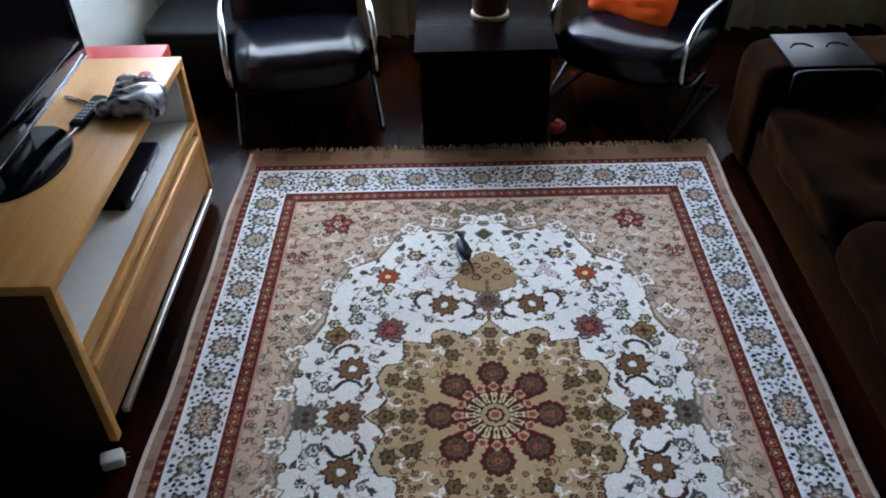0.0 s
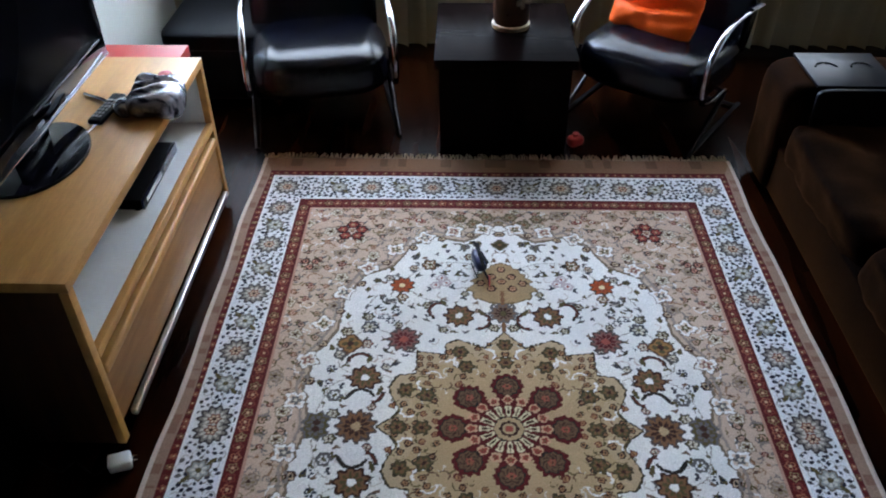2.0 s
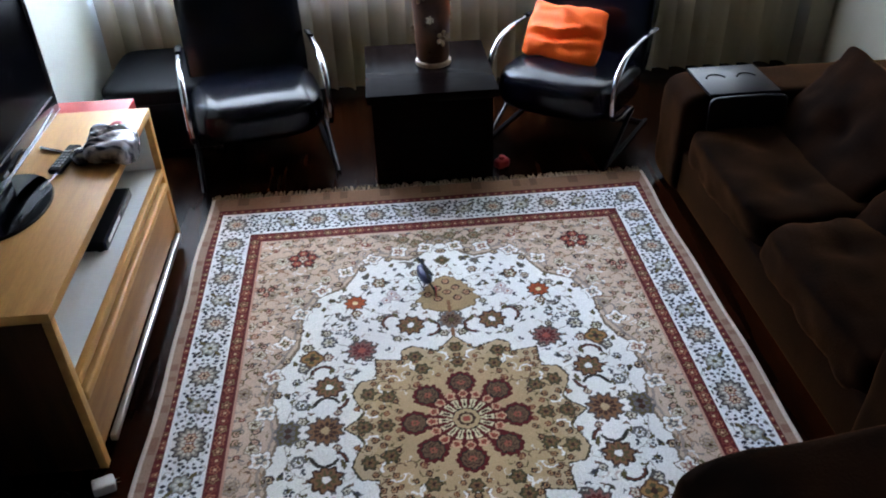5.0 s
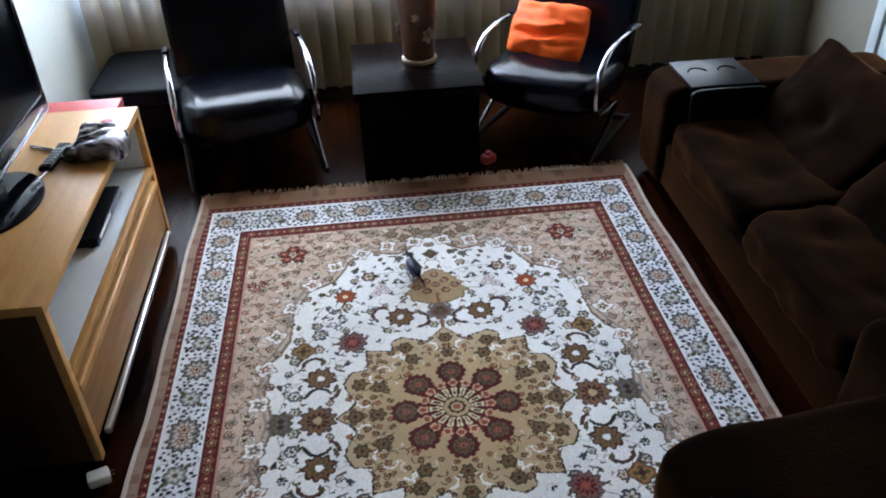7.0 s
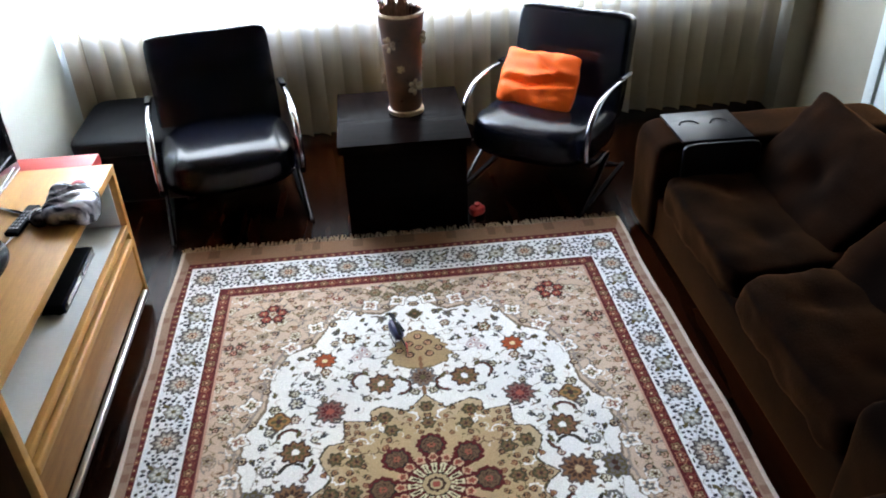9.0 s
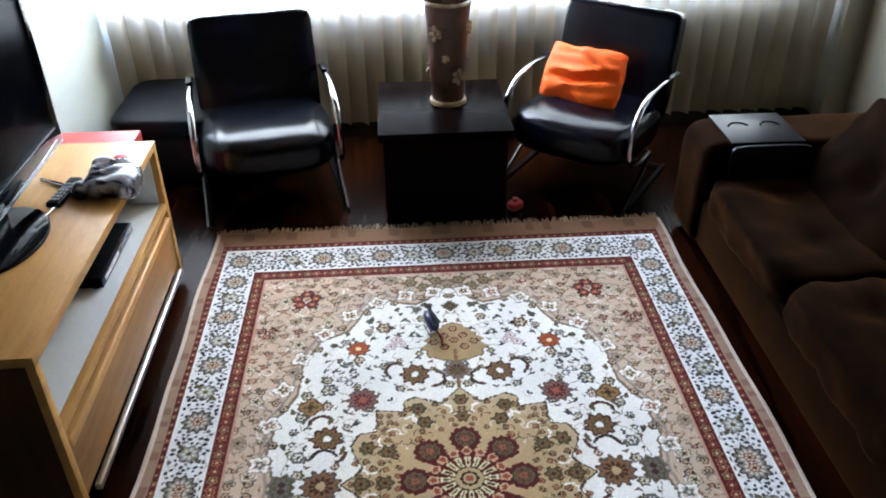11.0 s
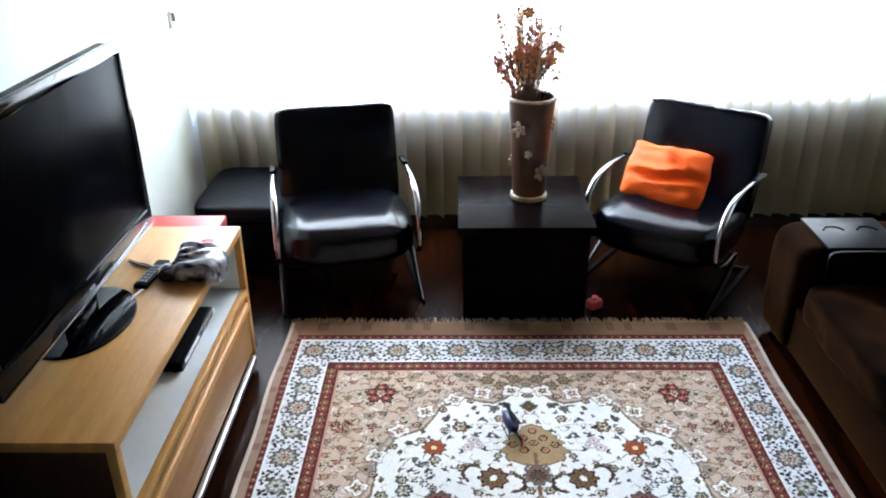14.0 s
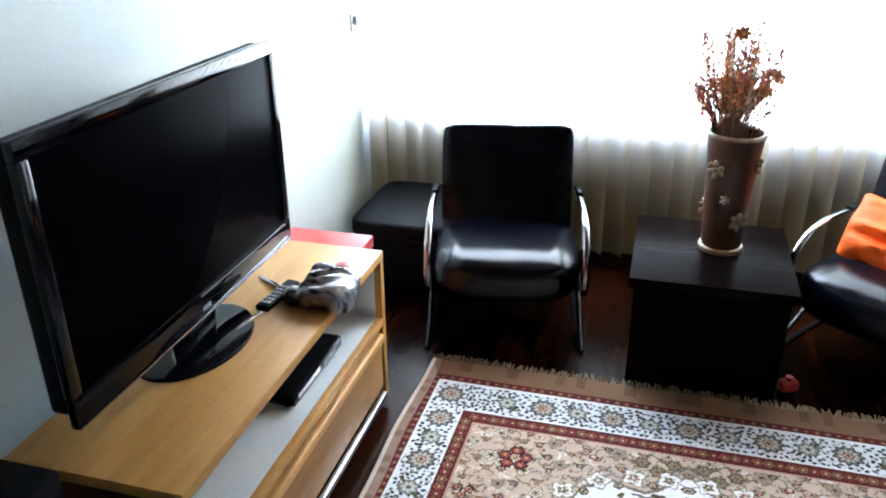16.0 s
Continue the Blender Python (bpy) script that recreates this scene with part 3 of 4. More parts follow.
def flower_vase():
    v = thing("vase", Matrix.Translation((0.062, 0.380, 0.440)) @ Matrix.Diagonal((0.97, 0.97, 0.965, 1)), "tall brown ceramic vase with raised cream flowers", "vase")
    body = [(0, 0.012), (0.072, 0.012), (0.076, 0.03), (0.079, 0.10), (0.086, 0.25), (0.095, 0.38), (0.103, 0.455), (0.104, 0.468), (0.094, 0.468), (0.086, 0.38), (0.066, 0.05), (0, 0.03)]
    part("body", lathe(body, 40), M_VASE, v)
    part("foot_ring", lathe([(0, 0), (0.083, 0), (0.085, 0.008), (0.083, 0.018), (0.075, 0.022), (0, 0.022)], 40), M_CREAM, v)
    part("rim", lathe([(0.099, 0.462), (0.108, 0.462), (0.110, 0.470), (0.106, 0.477), (0.096, 0.475)], 40), M_CREAM, v)
    r2 = random.Random(8)
    for a, z, size in ((-128, 0.345, 0.048), (-25, 0.36, 0.042), (-62, 0.145, 0.050), (-100, 0.235, 0.026), (40, 0.2, 0.045), (150, 0.15, 0.045), (110, 0.34, 0.045)):
        rad = 0.081 + 0.014 * z / 0.38
        at = pose(0, 0, z, 0, 0, a) @ Matrix.Translation((rad, 0, 0)) @ pose(0, 0, 0, 0, 90, 0)
        fl = bmesh.new()
        pieces = []
        for k in range(6):
            ang = k * 60 + r2.uniform(-10, 10)
            pieces.append(pad(size * 0.62, size * 0.44, 0.012, 2.2, 3, m=at @ pose(0, 0, 0, 0, 0, ang) @ pose(size * 0.52, 0, 0, 0, -14, 0)))
        pieces.append(pad(size * 0.42, size * 0.42, 0.018, 2.2, 3, m=at))
        fl.free()
        part("relief_flower", join(*pieces), M_CREAM, v)
    bunch = thing("dried_flowers", Matrix.Translation((0.040, 0.380, 0.508)) @ Matrix.Diagonal((1.0, 1.0, 0.96, 1)), "bunch of dried red and cream flowers in the vase", "flowers")
    rs = random.Random(21)
    for k in range(74):
        a, lean = rs.uniform(0, 2 * math.pi), rs.uniform(0.02, 1.0) ** 0.6
        top = rs.uniform(0.58, 0.86) - 0.06 * lean
        tip = Vector((math.cos(a) * 0.20 * lean, math.sin(a) * 0.15 * lean, top))
        root = Vector((math.cos(a) * 0.03, math.sin(a) * 0.03, 0.0))
        mid = Vector((math.cos(a) * 0.075 * lean, math.sin(a) * 0.075 * lean, 0.40))
        path = smooth_path([root, mid, mid.lerp(tip, 0.55), tip], 6)
        stem = part("stem", tube(path, 0.0030, sides=5, taper=lambda q: 1 - 0.5 * q), M_STEM, bunch)
        bm = bmesh.new()
        n = rs.randint(38, 58)
        for q in range(n):
            f = 0.56 + 0.44 * q / n
            c = path[min(int(f * (len(path) - 1)), len(path) - 1)] + Vector((rs.gauss(0, 0.0085), rs.gauss(0, 0.0085), rs.gauss(0, 0.012)))
            s = rs.uniform(0.005, 0.012)
            rot = Euler((rs.uniform(0, 6), rs.uniform(0, 6), rs.uniform(0, 6))).to_matrix()
            vs = [bm.verts.new(c + rot @ Vector(p) * s) for p in ((-1, 0, 0), (0, -0.55, 0.18), (1, 0, 0), (0, 0.55, 0.18))]
            bm.faces.new(vs)
        lm = M_DRY_CREAM if lean < 0.55 and k % 3 else (M_DRY_RED, M_DRY_RED, M_DRY_ORANGE)[k % 3]
        tagged(part("leaf_spray", bm, lm, stem), kind="stuff")
    for x, y, z in ((-0.01, -0.05, 0.77), (0.085, -0.07, 0.58), (-0.05, -0.08, 0.60), (0.12, -0.02, 0.62)):
        at = Matrix.Translation((x, y, z)) @ pose(0, 0, 0, 62, 0, x * 300)
        stem = part("stem", tube(smooth_path([(x * 0.2, y * 0.2, 0), (x * 0.7, y * 0.7, z * 0.6), (x, y + 0.004, z - 0.006)], 5), 0.0024, sides=5), M_STEM, bunch)
        part("blossom", join(*[pad(0.030, 0.018, 0.006, 2.2, 2, m=at @ pose(0, 0, 0, 0, 0, g * 51) @ pose(0.016, 0, 0, 0, -25, 0)) for g in range(7)],
                             pad(0.016, 0.016, 0.012, 2.2, 2, m=at)), M_DRY_ORANGE, stem)


flower_vase()


# ---- sofas ----
def sofa_main():
    t = thing("sofa", Matrix.Translation((1.02, -0.99, 0)) @ Matrix.Diagonal((1, 1, 0.89, 1)), "deep dark brown suede sofa along the wall", "sofa")
    part("base", box(0.03, 1.08, -0.98, 0.98, 0.04, 0.27, 0.02, 3), M_SUEDE, t)
    for y in (0.86, -0.86):
        part("arm", pad(1.06, 0.28, 0.53, 11, 18, wrinkle=0.004, seed=y, m=pose(0.53, y, 0.02)), M_SUEDE, t)
    part("back_frame", pad(0.24, 1.44, 0.47, 10, 14, wrinkle=0.004, m=pose(0.95, 0, 0.05)), M_SUEDE, t)
    for i, y in enumerate((0.36, -0.36)):
        part("seat_cushion", pad(0.62, 0.715, 0.18, 9, 22, puff=0.008, wrinkle=0.014, seed=i * 4.0 + 1, m=pose(0.335, y, 0.225),
                                 buttons=((-0.10, -0.15, 0.06, 0.02), (-0.10, 0.17, 0.06, 0.02), (0.18, 0.0, 0.06, 0.02))), M_SUEDE, t)
        part("back_cushion", pad(0.54, 0.68, 0.15, 22, 24, puff=0.01, wrinkle=0.012, seed=i * 6.0 + 2, buttons=((0.0, 0.0, 0.07, 0.05),), pinch=0.2,
                                 m=pose(0.485, y + 0.04, 0.525, 0, -52, 0) @ Matrix.Translation((0, 0, -0.13))), M_SUEDE, t)
    for x in (0.1, 1.0):
        for y in (-0.9, 0.9):
            part("foot", lathe([(0, 0), (0.025, 0), (0.03, 0.045), (0, 0.045)], 12, pose(x, y, 0)), M_MATTE, t)


def arm_tray():
    """Ribbed mat draped over the sofa arm with two cup rings."""
    t = thing("sofa_arm_tray", (1.255, -0.150, 0.4915), "black armrest tray mat with two cup rings", "tray")
    part("mat", box(-0.145, 0.145, -0.142, 0.135, 0, 0.012, 0.004), M_TRAY, t)
    part("flap", pad(0.32, 0.022, 0.155, 8, 8, wrinkle=0.003, m=pose(0.015, -0.155, -0.150)), M_TRAY, t)
    for x in (-0.065, 0.065):
        pts = [Vector((x + 0.040 * math.cos(a), 0.0 + 0.045 * math.sin(a), 0.0125)) for a in [math.pi * (0.08 + 0.84 * k / 14) for k in range(15)]]
        part("cup_ring", tube(pts, 0.004, 0.004, 6), M_MATTE, t)


def sofa_second():
    t = thing("loveseat", pose(1.19, -2.425, 0, 0, 0, 6) @ Matrix.Diagonal((1, 1, 0.88, 1)), "brown suede loveseat standing with its back to the rug", "sofa")
    part("backrest", pad(1.60, 0.30, 0.60, 15, 20, wrinkle=0.006, m=pose(0, 0.275, 0.02)), M_SUEDE, t)
    part("seat", pad(1.16, 0.62, 0.42, 8, 14, puff=0.02, m=pose(0, -0.19, 0.02)), M_SUEDE, t)
    for x in (-0.69, 0.69):
        part("arm", pad(0.22, 0.66, 0.54, 9, 14, wrinkle=0.005, seed=x, m=pose(x, -0.21, 0.02)), M_SUEDE, t)
    for x in (-0.7, 0.7):
        for y in (-0.45, 0.35):
            part("foot", lathe([(0, 0), (0.025, 0), (0.025, 0.03), (0, 0.03)], 12, pose(x, y, 0)), M_MATTE, t)


sofa_main()
arm_tray()
sofa_second()
oc = thing("throw_cushion", (1.56, -1.68, 0.396), "orange cushion lying on the brown sofa", "cushion")
part("cover", pad(0.38, 0.38, 0.12, 9, 18, wrinkle=0.01, seed=7, pinch=0.75, m=pose(0, 0, 0, 0, 0, 20)), M_ORANGE, oc)

toy = thing("toy_block", (0.350, 0.140, 0, 0, 0, 30), "small red plastic toy under the armchair", "toy")
part("body", pad(0.07, 0.05, 0.045, 4, 6), M_RED, toy)
part("top_stud", lathe([(0, 0.04), (0.014, 0.04), (0.014, 0.058), (0, 0.058)], 12), M_RED, toy)


def helicopter():
    t = thing("toy_helicopter", (-0.074, -0.74, 0.0125, 0, 0, 195), "small dark toy helicopter on the rug", "toy")
    part("fuselage", pad(0.046, 0.105, 0.050, 2.4, 8, m=pose(0, -0.01, 0.018)), M_HELI_BLUE, t)
    part("canopy", pad(0.036, 0.05, 0.036, 2.2, 6, m=pose(0, -0.034, 0.022)), M_RED, t)
    part("tail_boom", tube([Vector((0, 0.02, 0.042)), Vector((0, 0.09, 0.046)), Vector((0, 0.115, 0.048))], 0.0035, sides=8), M_MATTE, t)
    part("tail_fin", box(-0.001, 0.001, 0.105, 0.122, 0.03, 0.07, 0.0004, 1), M_RED, t)
    part("tail_rotor", box(0.003, 0.0042, 0.111, 0.116, 0.028, 0.07, 0.0004, 1), M_MATTE, t)
    part("mast", tube([Vector((0, 0, 0.055)), Vector((0, 0, 0.075)), Vector((0, 0, 0.088))], 0.0022, sides=8), M_CHROME, t)
    for z, a in ((0.074, 84), (0.084, 97)):
        part("rotor_blade", box(-0.065, 0.065, -0.006, 0.006, z, z + 0.0015, 0.0004, 1, m=pose(0, 0, 0, 0, 0, a)), M_MATTE, t)
    for x in (-0.018, 0.018):
        part("skid", tube(smooth_path([(x, -0.045, 0.006), (x, -0.035, 0.002), (x, 0.035, 0.002)], 4), 0.0018, sides=6), M_MATTE, t)
        for y in (-0.02, 0.02):
            part("strut", tube([Vector((x, y, 0.002)), Vector((x * 0.7, y, 0.012)), Vector((x * 0.45, y, 0.022))], 0.0014, sides=6), M_MATTE, t)


helicopter()


# ---- the rug ----
RW, RL, RYC = 0.975, 1.43, -1.43      # half width, half length, middle
GRID = 0.0028


def rug_colours():
    """Colours of one quarter of the rug; u across and w along from the middle. The other quarters mirror it."""
    nu, nw = int(RW / GRID) + 1, int(RL / GRID) + 1
    u, w = np.meshgrid(np.linspace(0, RW, nu), np.linspace(0, RL, nw), indexing="ij")
    nominal_u, nominal_w = u, w
    # uneven knots: every outline wavers by a millimetre or two
    u = u + 0.0015 * np.sin(w * 260 + 3 * np.sin(u * 140)) + 0.0010 * np.sin(u * 410 + w * 190)
    w = w + 0.0015 * np.sin(u * 240 + 3 * np.sin(w * 150)) + 0.0010 * np.sin(w * 390 - u * 210)
    rs = np.random.RandomState(11)
    CREAM, BEIGE, GOLD, RED = (0.84, 0.83, 0.81), (0.565, 0.480, 0.410), (0.51, 0.42, 0.295), (0.20, 0.020, 0.026)
    NAVY, BROWN, OLIVE, ROSE = (0.05, 0.055, 0.10), (0.13, 0.062, 0.036), (0.20, 0.17, 0.085), (0.42, 0.17, 0.13)
    GREY, ORANGE, WHITE, TAN = (0.24, 0.23, 0.23), (0.46, 0.17, 0.06), (0.85, 0.84, 0.83), (0.31, 0.20, 0.12)
    DARK, PALE, LINE = (0.075, 0.055, 0.045), (0.66, 0.60, 0.53), (0.30, 0.25, 0.20)
    col = np.empty(u.shape + (3,))
    col[:] = BEIGE

    def fill(mask, c, a=1.0):
        col[mask] = col[mask] * (1 - a) + np.array(c) * a

    def near(cu, cw, r):
        i0, i1 = max(int((cu - r) / GRID) - 1, 0), int((cu + r) / GRID) + 3
        j0, j1 = max(int((cw - r) / GRID) - 1, 0), int((cw + r) / GRID) + 3
        return slice(i0, max(i1, 0)), slice(j0, max(j1, 0))

    def paint(cu, cw, r, test, c):
        s = near(cu, cw, r * 1.6)
        du, dw = u[s] - cu, w[s] - cw
        if du.size:
            rad, ang = np.hypot(du, dw), np.arctan2(dw, du)
            sub = col[s]
            sub[test(rad / r, ang, du / r, dw / r)] = c

    def rosette(cu, cw, r, outer, inner, heart, petals=8, edge=None, turn=0.0):
        if edge:
            paint(cu, cw, r, lambda q, a, x, y: q < 1.14 + 0.14 * np.cos(petals * a + turn), edge)
        paint(cu, cw, r, lambda q, a, x, y: q < 0.92 + 0.15 * np.cos(petals * a + turn), outer)
        paint(cu, cw, r, lambda q, a, x, y: (q < 0.66 + 0.12 * np.cos(petals * a + turn)), inner)
        paint(cu, cw, r, lambda q, a, x, y: (q < 0.62) & (np.cos(petals * a + turn) < -0.55), outer)
        paint(cu, cw, r, lambda q, a, x, y: q < 0.30, heart)

    def bud(cu, cw, r, ring, ground, dot):
        """A round bud: dark ring, light ground, dot."""
        paint(cu, cw, r, lambda q, a, x, y: q < 1.0 + 0.08 * np.cos(6 * a), ring)
        paint(cu, cw, r, lambda q, a, x, y: q < 0.62, ground)
        paint(cu, cw, r, lambda q, a, x, y: q < 0.30, dot)

    def leaf(cu, cw, r, ang, c, fat=0.35):
        ca, sa = math.cos(ang), math.sin(ang)
        paint(cu, cw, r, lambda q, a, x, y: (np.abs(x * ca + y * sa) < 1) & (np.abs(-x * sa + y * ca) < fat * (1 - (x * ca + y * sa) ** 2)), c)

    def crescent(cu, cw, r, ang, c, c2):
        ca, sa = math.cos(ang), math.sin(ang)
        paint(cu, cw, r, lambda q, a, x, y: (q < 1.0) & (np.hypot(x - 0.55 * ca, y - 0.55 * sa) > 0.80), c)
        paint(cu, cw, r, lambda q, a, x, y: (q < 0.84) & (np.hypot(x - 0.55 * ca, y - 0.55 * sa) > 0.96), c2)

    def hook(cu, cw, r, ang, c, span=2.4, thick=0.30):
        """An open arc, its middle at the angle ang."""
        paint(cu, cw, r, lambda q, a, x, y: (np.abs(q - 0.85) < thick / 2) & (np.abs((a - ang + math.pi) % (2 * math.pi) - math.pi) < span / 2), c)

    def cartouche(cu, cw, r, turn, ground, mark):
        """A jagged white-edged cloud with a small grey flower."""
        paint(cu, cw, r, lambda q, a, x, y: q < 1.15 + 0.22 * np.cos(4 * a + turn) + 0.10 * np.cos(9 * a), LINE)
        paint(cu, cw, r, lambda q, a, x, y: q < 1.00 + 0.22 * np.cos(4 * a + turn) + 0.10 * np.cos(9 * a), WHITE)
        paint(cu, cw, r, lambda q, a, x, y: q < 0.66 + 0.18 * np.cos(4 * a + turn), ground)
        paint(cu, cw, r, lambda q, a, x, y: (q < 0.46 + 0.16 * np.cos(5 * a + turn)), mark)
        paint(cu, cw, r, lambda q, a, x, y: q < 0.18, PALE)

    def vine(pts, c, width=0.0030):
        path = smooth_path([(p[0], p[1], 0) for p in pts], 16)
        for p in path:
            paint(p.x, p.y, width, lambda q, a, x, y: q < 1, c)

    def scatter(n, test, rmin, rmax, colours, gap):
        made, k = np.full((n, 2), 9.0), 0
        for _ in range(n * 30):
            if k >= n:
                break
            a, b = rs.uniform(0, RW), rs.uniform(0, RL)
            if test(a, b) and (k == 0 or ((made[:k, 0] - a) ** 2 + (made[:k, 1] - b) ** 2).min() > gap * gap):
                made[k] = a, b
                k += 1
                r = rs.uniform(rmin, rmax)
                c = colours[rs.randint(len(colours))]
                yield a, b, r, c

    def mixed(c, d, f):
        return tuple(f * p + (1 - f) * q for p, q in zip(c, d))

    # the cream field: a full oval with a scalloped, stepped lip and a small point at its end
    FU, FW, POW = 0.590, 0.900, 2.4
    rad = (np.abs(u / FU) ** POW + np.abs(w / FW) ** POW) ** (1 / POW)
    ang = np.arctan2(w / FW, u / FU)
    lobes = 0.955 + 0.075 * np.abs(np.sin(ang * 7.0)) ** 0.8 - 0.018 * np.abs(np.sin(ang * 21)) + 0.05 * np.exp(-((ang - math.pi / 2) / 0.05) ** 2)
    cream = rad < lobes
    inside = lambda a, b: ((a / FU) ** POW + (b / FW) ** POW) ** (1 / POW) > 1.05 and a < 0.715 and b < 1.055

    # spandrels: pale curls, fine leaves, ringed buds
    for a, b, r, c in scatter(130, inside, 0.016, 0.026, (GREY, OLIVE, TAN, WHITE, GREY), 0.030):
        t = rs.uniform(0, 6.3)
        hook(a, b, r, t, mixed(c, BEIGE, 0.68), 3.4, 0.22)
        hook(a + 0.8 * r * math.cos(t + 1.7), b + 0.8 * r * math.sin(t + 1.7), r * 0.5, t + 2.4, mixed(c, BEIGE, 0.68), 3.6, 0.34)
    for a, b, r, c in scatter(150, inside, 0.007, 0.011, (GREY, OLIVE, TAN, BROWN), 0.027):
        leaf(a, b, r, rs.uniform(0, 6.3), mixed(c, BEIGE, 0.75), 0.45)
    for a, b, r, c in scatter(92, inside, 0.010, 0.0150, (BROWN, DARK, TAN, OLIVE, (0.24, 0.08, 0.06)), 0.046):
        bud(a, b, r, c, mixed(BEIGE, ROSE, 0.75), c)
        leaf(a + 0.016, b + 0.008, 0.010, 0.5, OLIVE, 0.4)
        leaf(a - 0.014, b + 0.010, 0.010, 2.4, GREY, 0.4)
    for a, b, r, c in scatter(20, inside, 0.018, 0.024, (PALE, mixed(BEIGE, GREY, 0.6)), 0.10):
        rosette(a, b, r, c, mixed(OLIVE, BEIGE, 0.6), BROWN, 5, edge=mixed(LINE, BEIGE, 0.8), turn=rs.uniform(0, 6))
    # red flower cluster near the corner
    for cu, cw in ((0.545, 0.955), (0.580, 0.925), (0.510, 0.925), (0.567, 0.888), (0.523, 0.888)):
        rosette(cu, cw, 0.021, RED, ROSE, (0.50, 0.36, 0.25), 6, edge=(0.09, 0.02, 0.02))
    rosette(0.545, 0.920, 0.015, BEIGE, RED, GOLD, 6)
    for cu, cw in ((0.655, 0.735), (0.690, 0.735), (0.672, 0.705)):
        bud(cu, cw, 0.0165, BROWN, (0.55, 0.34, 0.28), DARK)
    for cu, cw in ((0.30, 0.985), (0.325, 1.005), (0.35, 0.985)):
        bud(cu, cw, 0.013, (0.30, 0.10, 0.08), PALE, RED)
    for cu, cw in ((0.0, 0.985), (0.095, 0.965), (0.045, 1.010), (0.145, 1.000)):
        rosette(cu, cw, 0.024, OLIVE, mixed(OLIVE, BEIGE, 0.5), TAN, 6, edge=LINE)

    # lip of the field
    fill((rad < lobes + 0.016) & ~cream, LINE)
    fill((rad < lobes + 0.050) & (rad > lobes + 0.034), mixed(GREY, BEIGE, 0.5))
    col[cream] = CREAM
    # clouds and buds set along the lip
    for k in range(9):
        a = 0.10 + k * 0.172
        ca, sa = math.cos(a), math.sin(a)
        f = (abs(ca) ** POW + abs(sa) ** POW) ** (-1 / POW)
        cu, cw = FU * f * ca, FW * f * sa
        cartouche(cu * 1.050, cw * 1.040, 0.030, rs.uniform(0, 6), mixed(BEIGE, PALE, 0.6), (GREY, mixed(ROSE, GREY, 0.5), OLIVE)[k % 3])
        a += 0.086
        ca, sa = math.cos(a), math.sin(a)
        f = (abs(ca) ** POW + abs(sa) ** POW) ** (-1 / POW)
        cu, cw = FU * f * ca, FW * f * sa
        bud(cu * 1.005, cw * 1.005, 0.0165, BROWN, mixed(GOLD, BEIGE, 0.5), DARK)
        leaf(cu * 0.95, cw * 0.955, 0.016, a + 0.9, OLIVE, 0.55)
        hook(cu * 1.06, cw * 1.05, 0.030, a + 2.6, mixed(GREY, BEIGE, 0.7), 3.0, 0.2)

    # fine stems, sprigs and flowers on the cream
    for pts in ([(0.05, 0.70), (0.14, 0.735), (0.248, 0.722), (0.33, 0.64), (0.375, 0.55), (0.33, 0.47)], [(0.248, 0.722), (0.22, 0.64), (0.165, 0.60), (0.12, 0.60)],
                [(0.318, 0.352), (0.39, 0.39), (0.43, 0.405), (0.485, 0.34), (0.51, 0.24), (0.45, 0.19)], [(0.42, 0.185), (0.51, 0.165), (0.545, 0.08), (0.555, 0.0)],
                [(0.14, 0.46), (0.20, 0.52), (0.27, 0.55), (0.339, 0.612)], [(0.43, 0.405), (0.45, 0.49), (0.42, 0.56)]):
        vine(pts, (0.40, 0.38, 0.35), 0.0024)
    for a, b, t in ((0.385, 0.52, 0.4), (0.415, 0.50, 2.2), (0.405, 0.545, 1.2), (0.365, 0.535, 3.0), (0.36, 0.50, 1.9), (0.30, 0.50, 0.6), (0.45, 0.46, 1.0), (0.505, 0.27, 1.4), (0.20, 0.675, 0.4), (0.175, 0.765, 2.4),
                    (0.29, 0.665, 2.0), (0.515, 0.10, 0.6), (0.47, 0.11, 2.2), (0.125, 0.665, 0.2), (0.145, 0.685, 2.3), (0.44, 0.345, 2.0), (0.25, 0.44, 0.5), (0.37, 0.30, 0.9), (0.34, 0.25, 2.0), (0.455, 0.255, 0.5)):
        leaf(a, b, 0.019, t, mixed(NAVY, OLIVE, 0.4), 0.32)
        leaf(a + 0.012 * math.cos(t + 1.2), b + 0.012 * math.sin(t + 1.2), 0.012, t + 1.0, GREY, 0.36)
    for a, b in ((0.350, 0.475), (0.385, 0.455), (0.365, 0.435), (0.53, 0.22), (0.545, 0.16)):
        for k in range(6):
            paint(a + 0.0115 * math.cos(k * 1.05), b + 0.0115 * math.sin(k * 1.05), 0.0048, lambda q, g, x, y: q < 1, NAVY)
    oncream = lambda a, b: ((a / FU) ** POW + (b / FW) ** POW) ** (1 / POW) < 0.93 and math.hypot(a, b) > 0.40
    for a, b, r, c in scatter(125, oncream, 0.009, 0.014, (GREY, OLIVE, mixed(NAVY, GREY, 0.6), mixed(TAN, GREY, 0.6)), 0.036):
        t = rs.uniform(0, 6.3)
        leaf(a, b, r, t, c, 0.38)
        leaf(a + 0.8 * r * math.cos(t + 1), b + 0.8 * r * math.sin(t + 1), r * 0.8, t + 1.1, c, 0.38)
    for a, b, r, c in scatter(44, oncream, 0.014, 0.022, ((0.50, 0.46, 0.42), (0.56, 0.50, 0.47)), 0.055):
        hook(a, b, r, rs.uniform(0, 6.3), c, 3.3, 0.18)
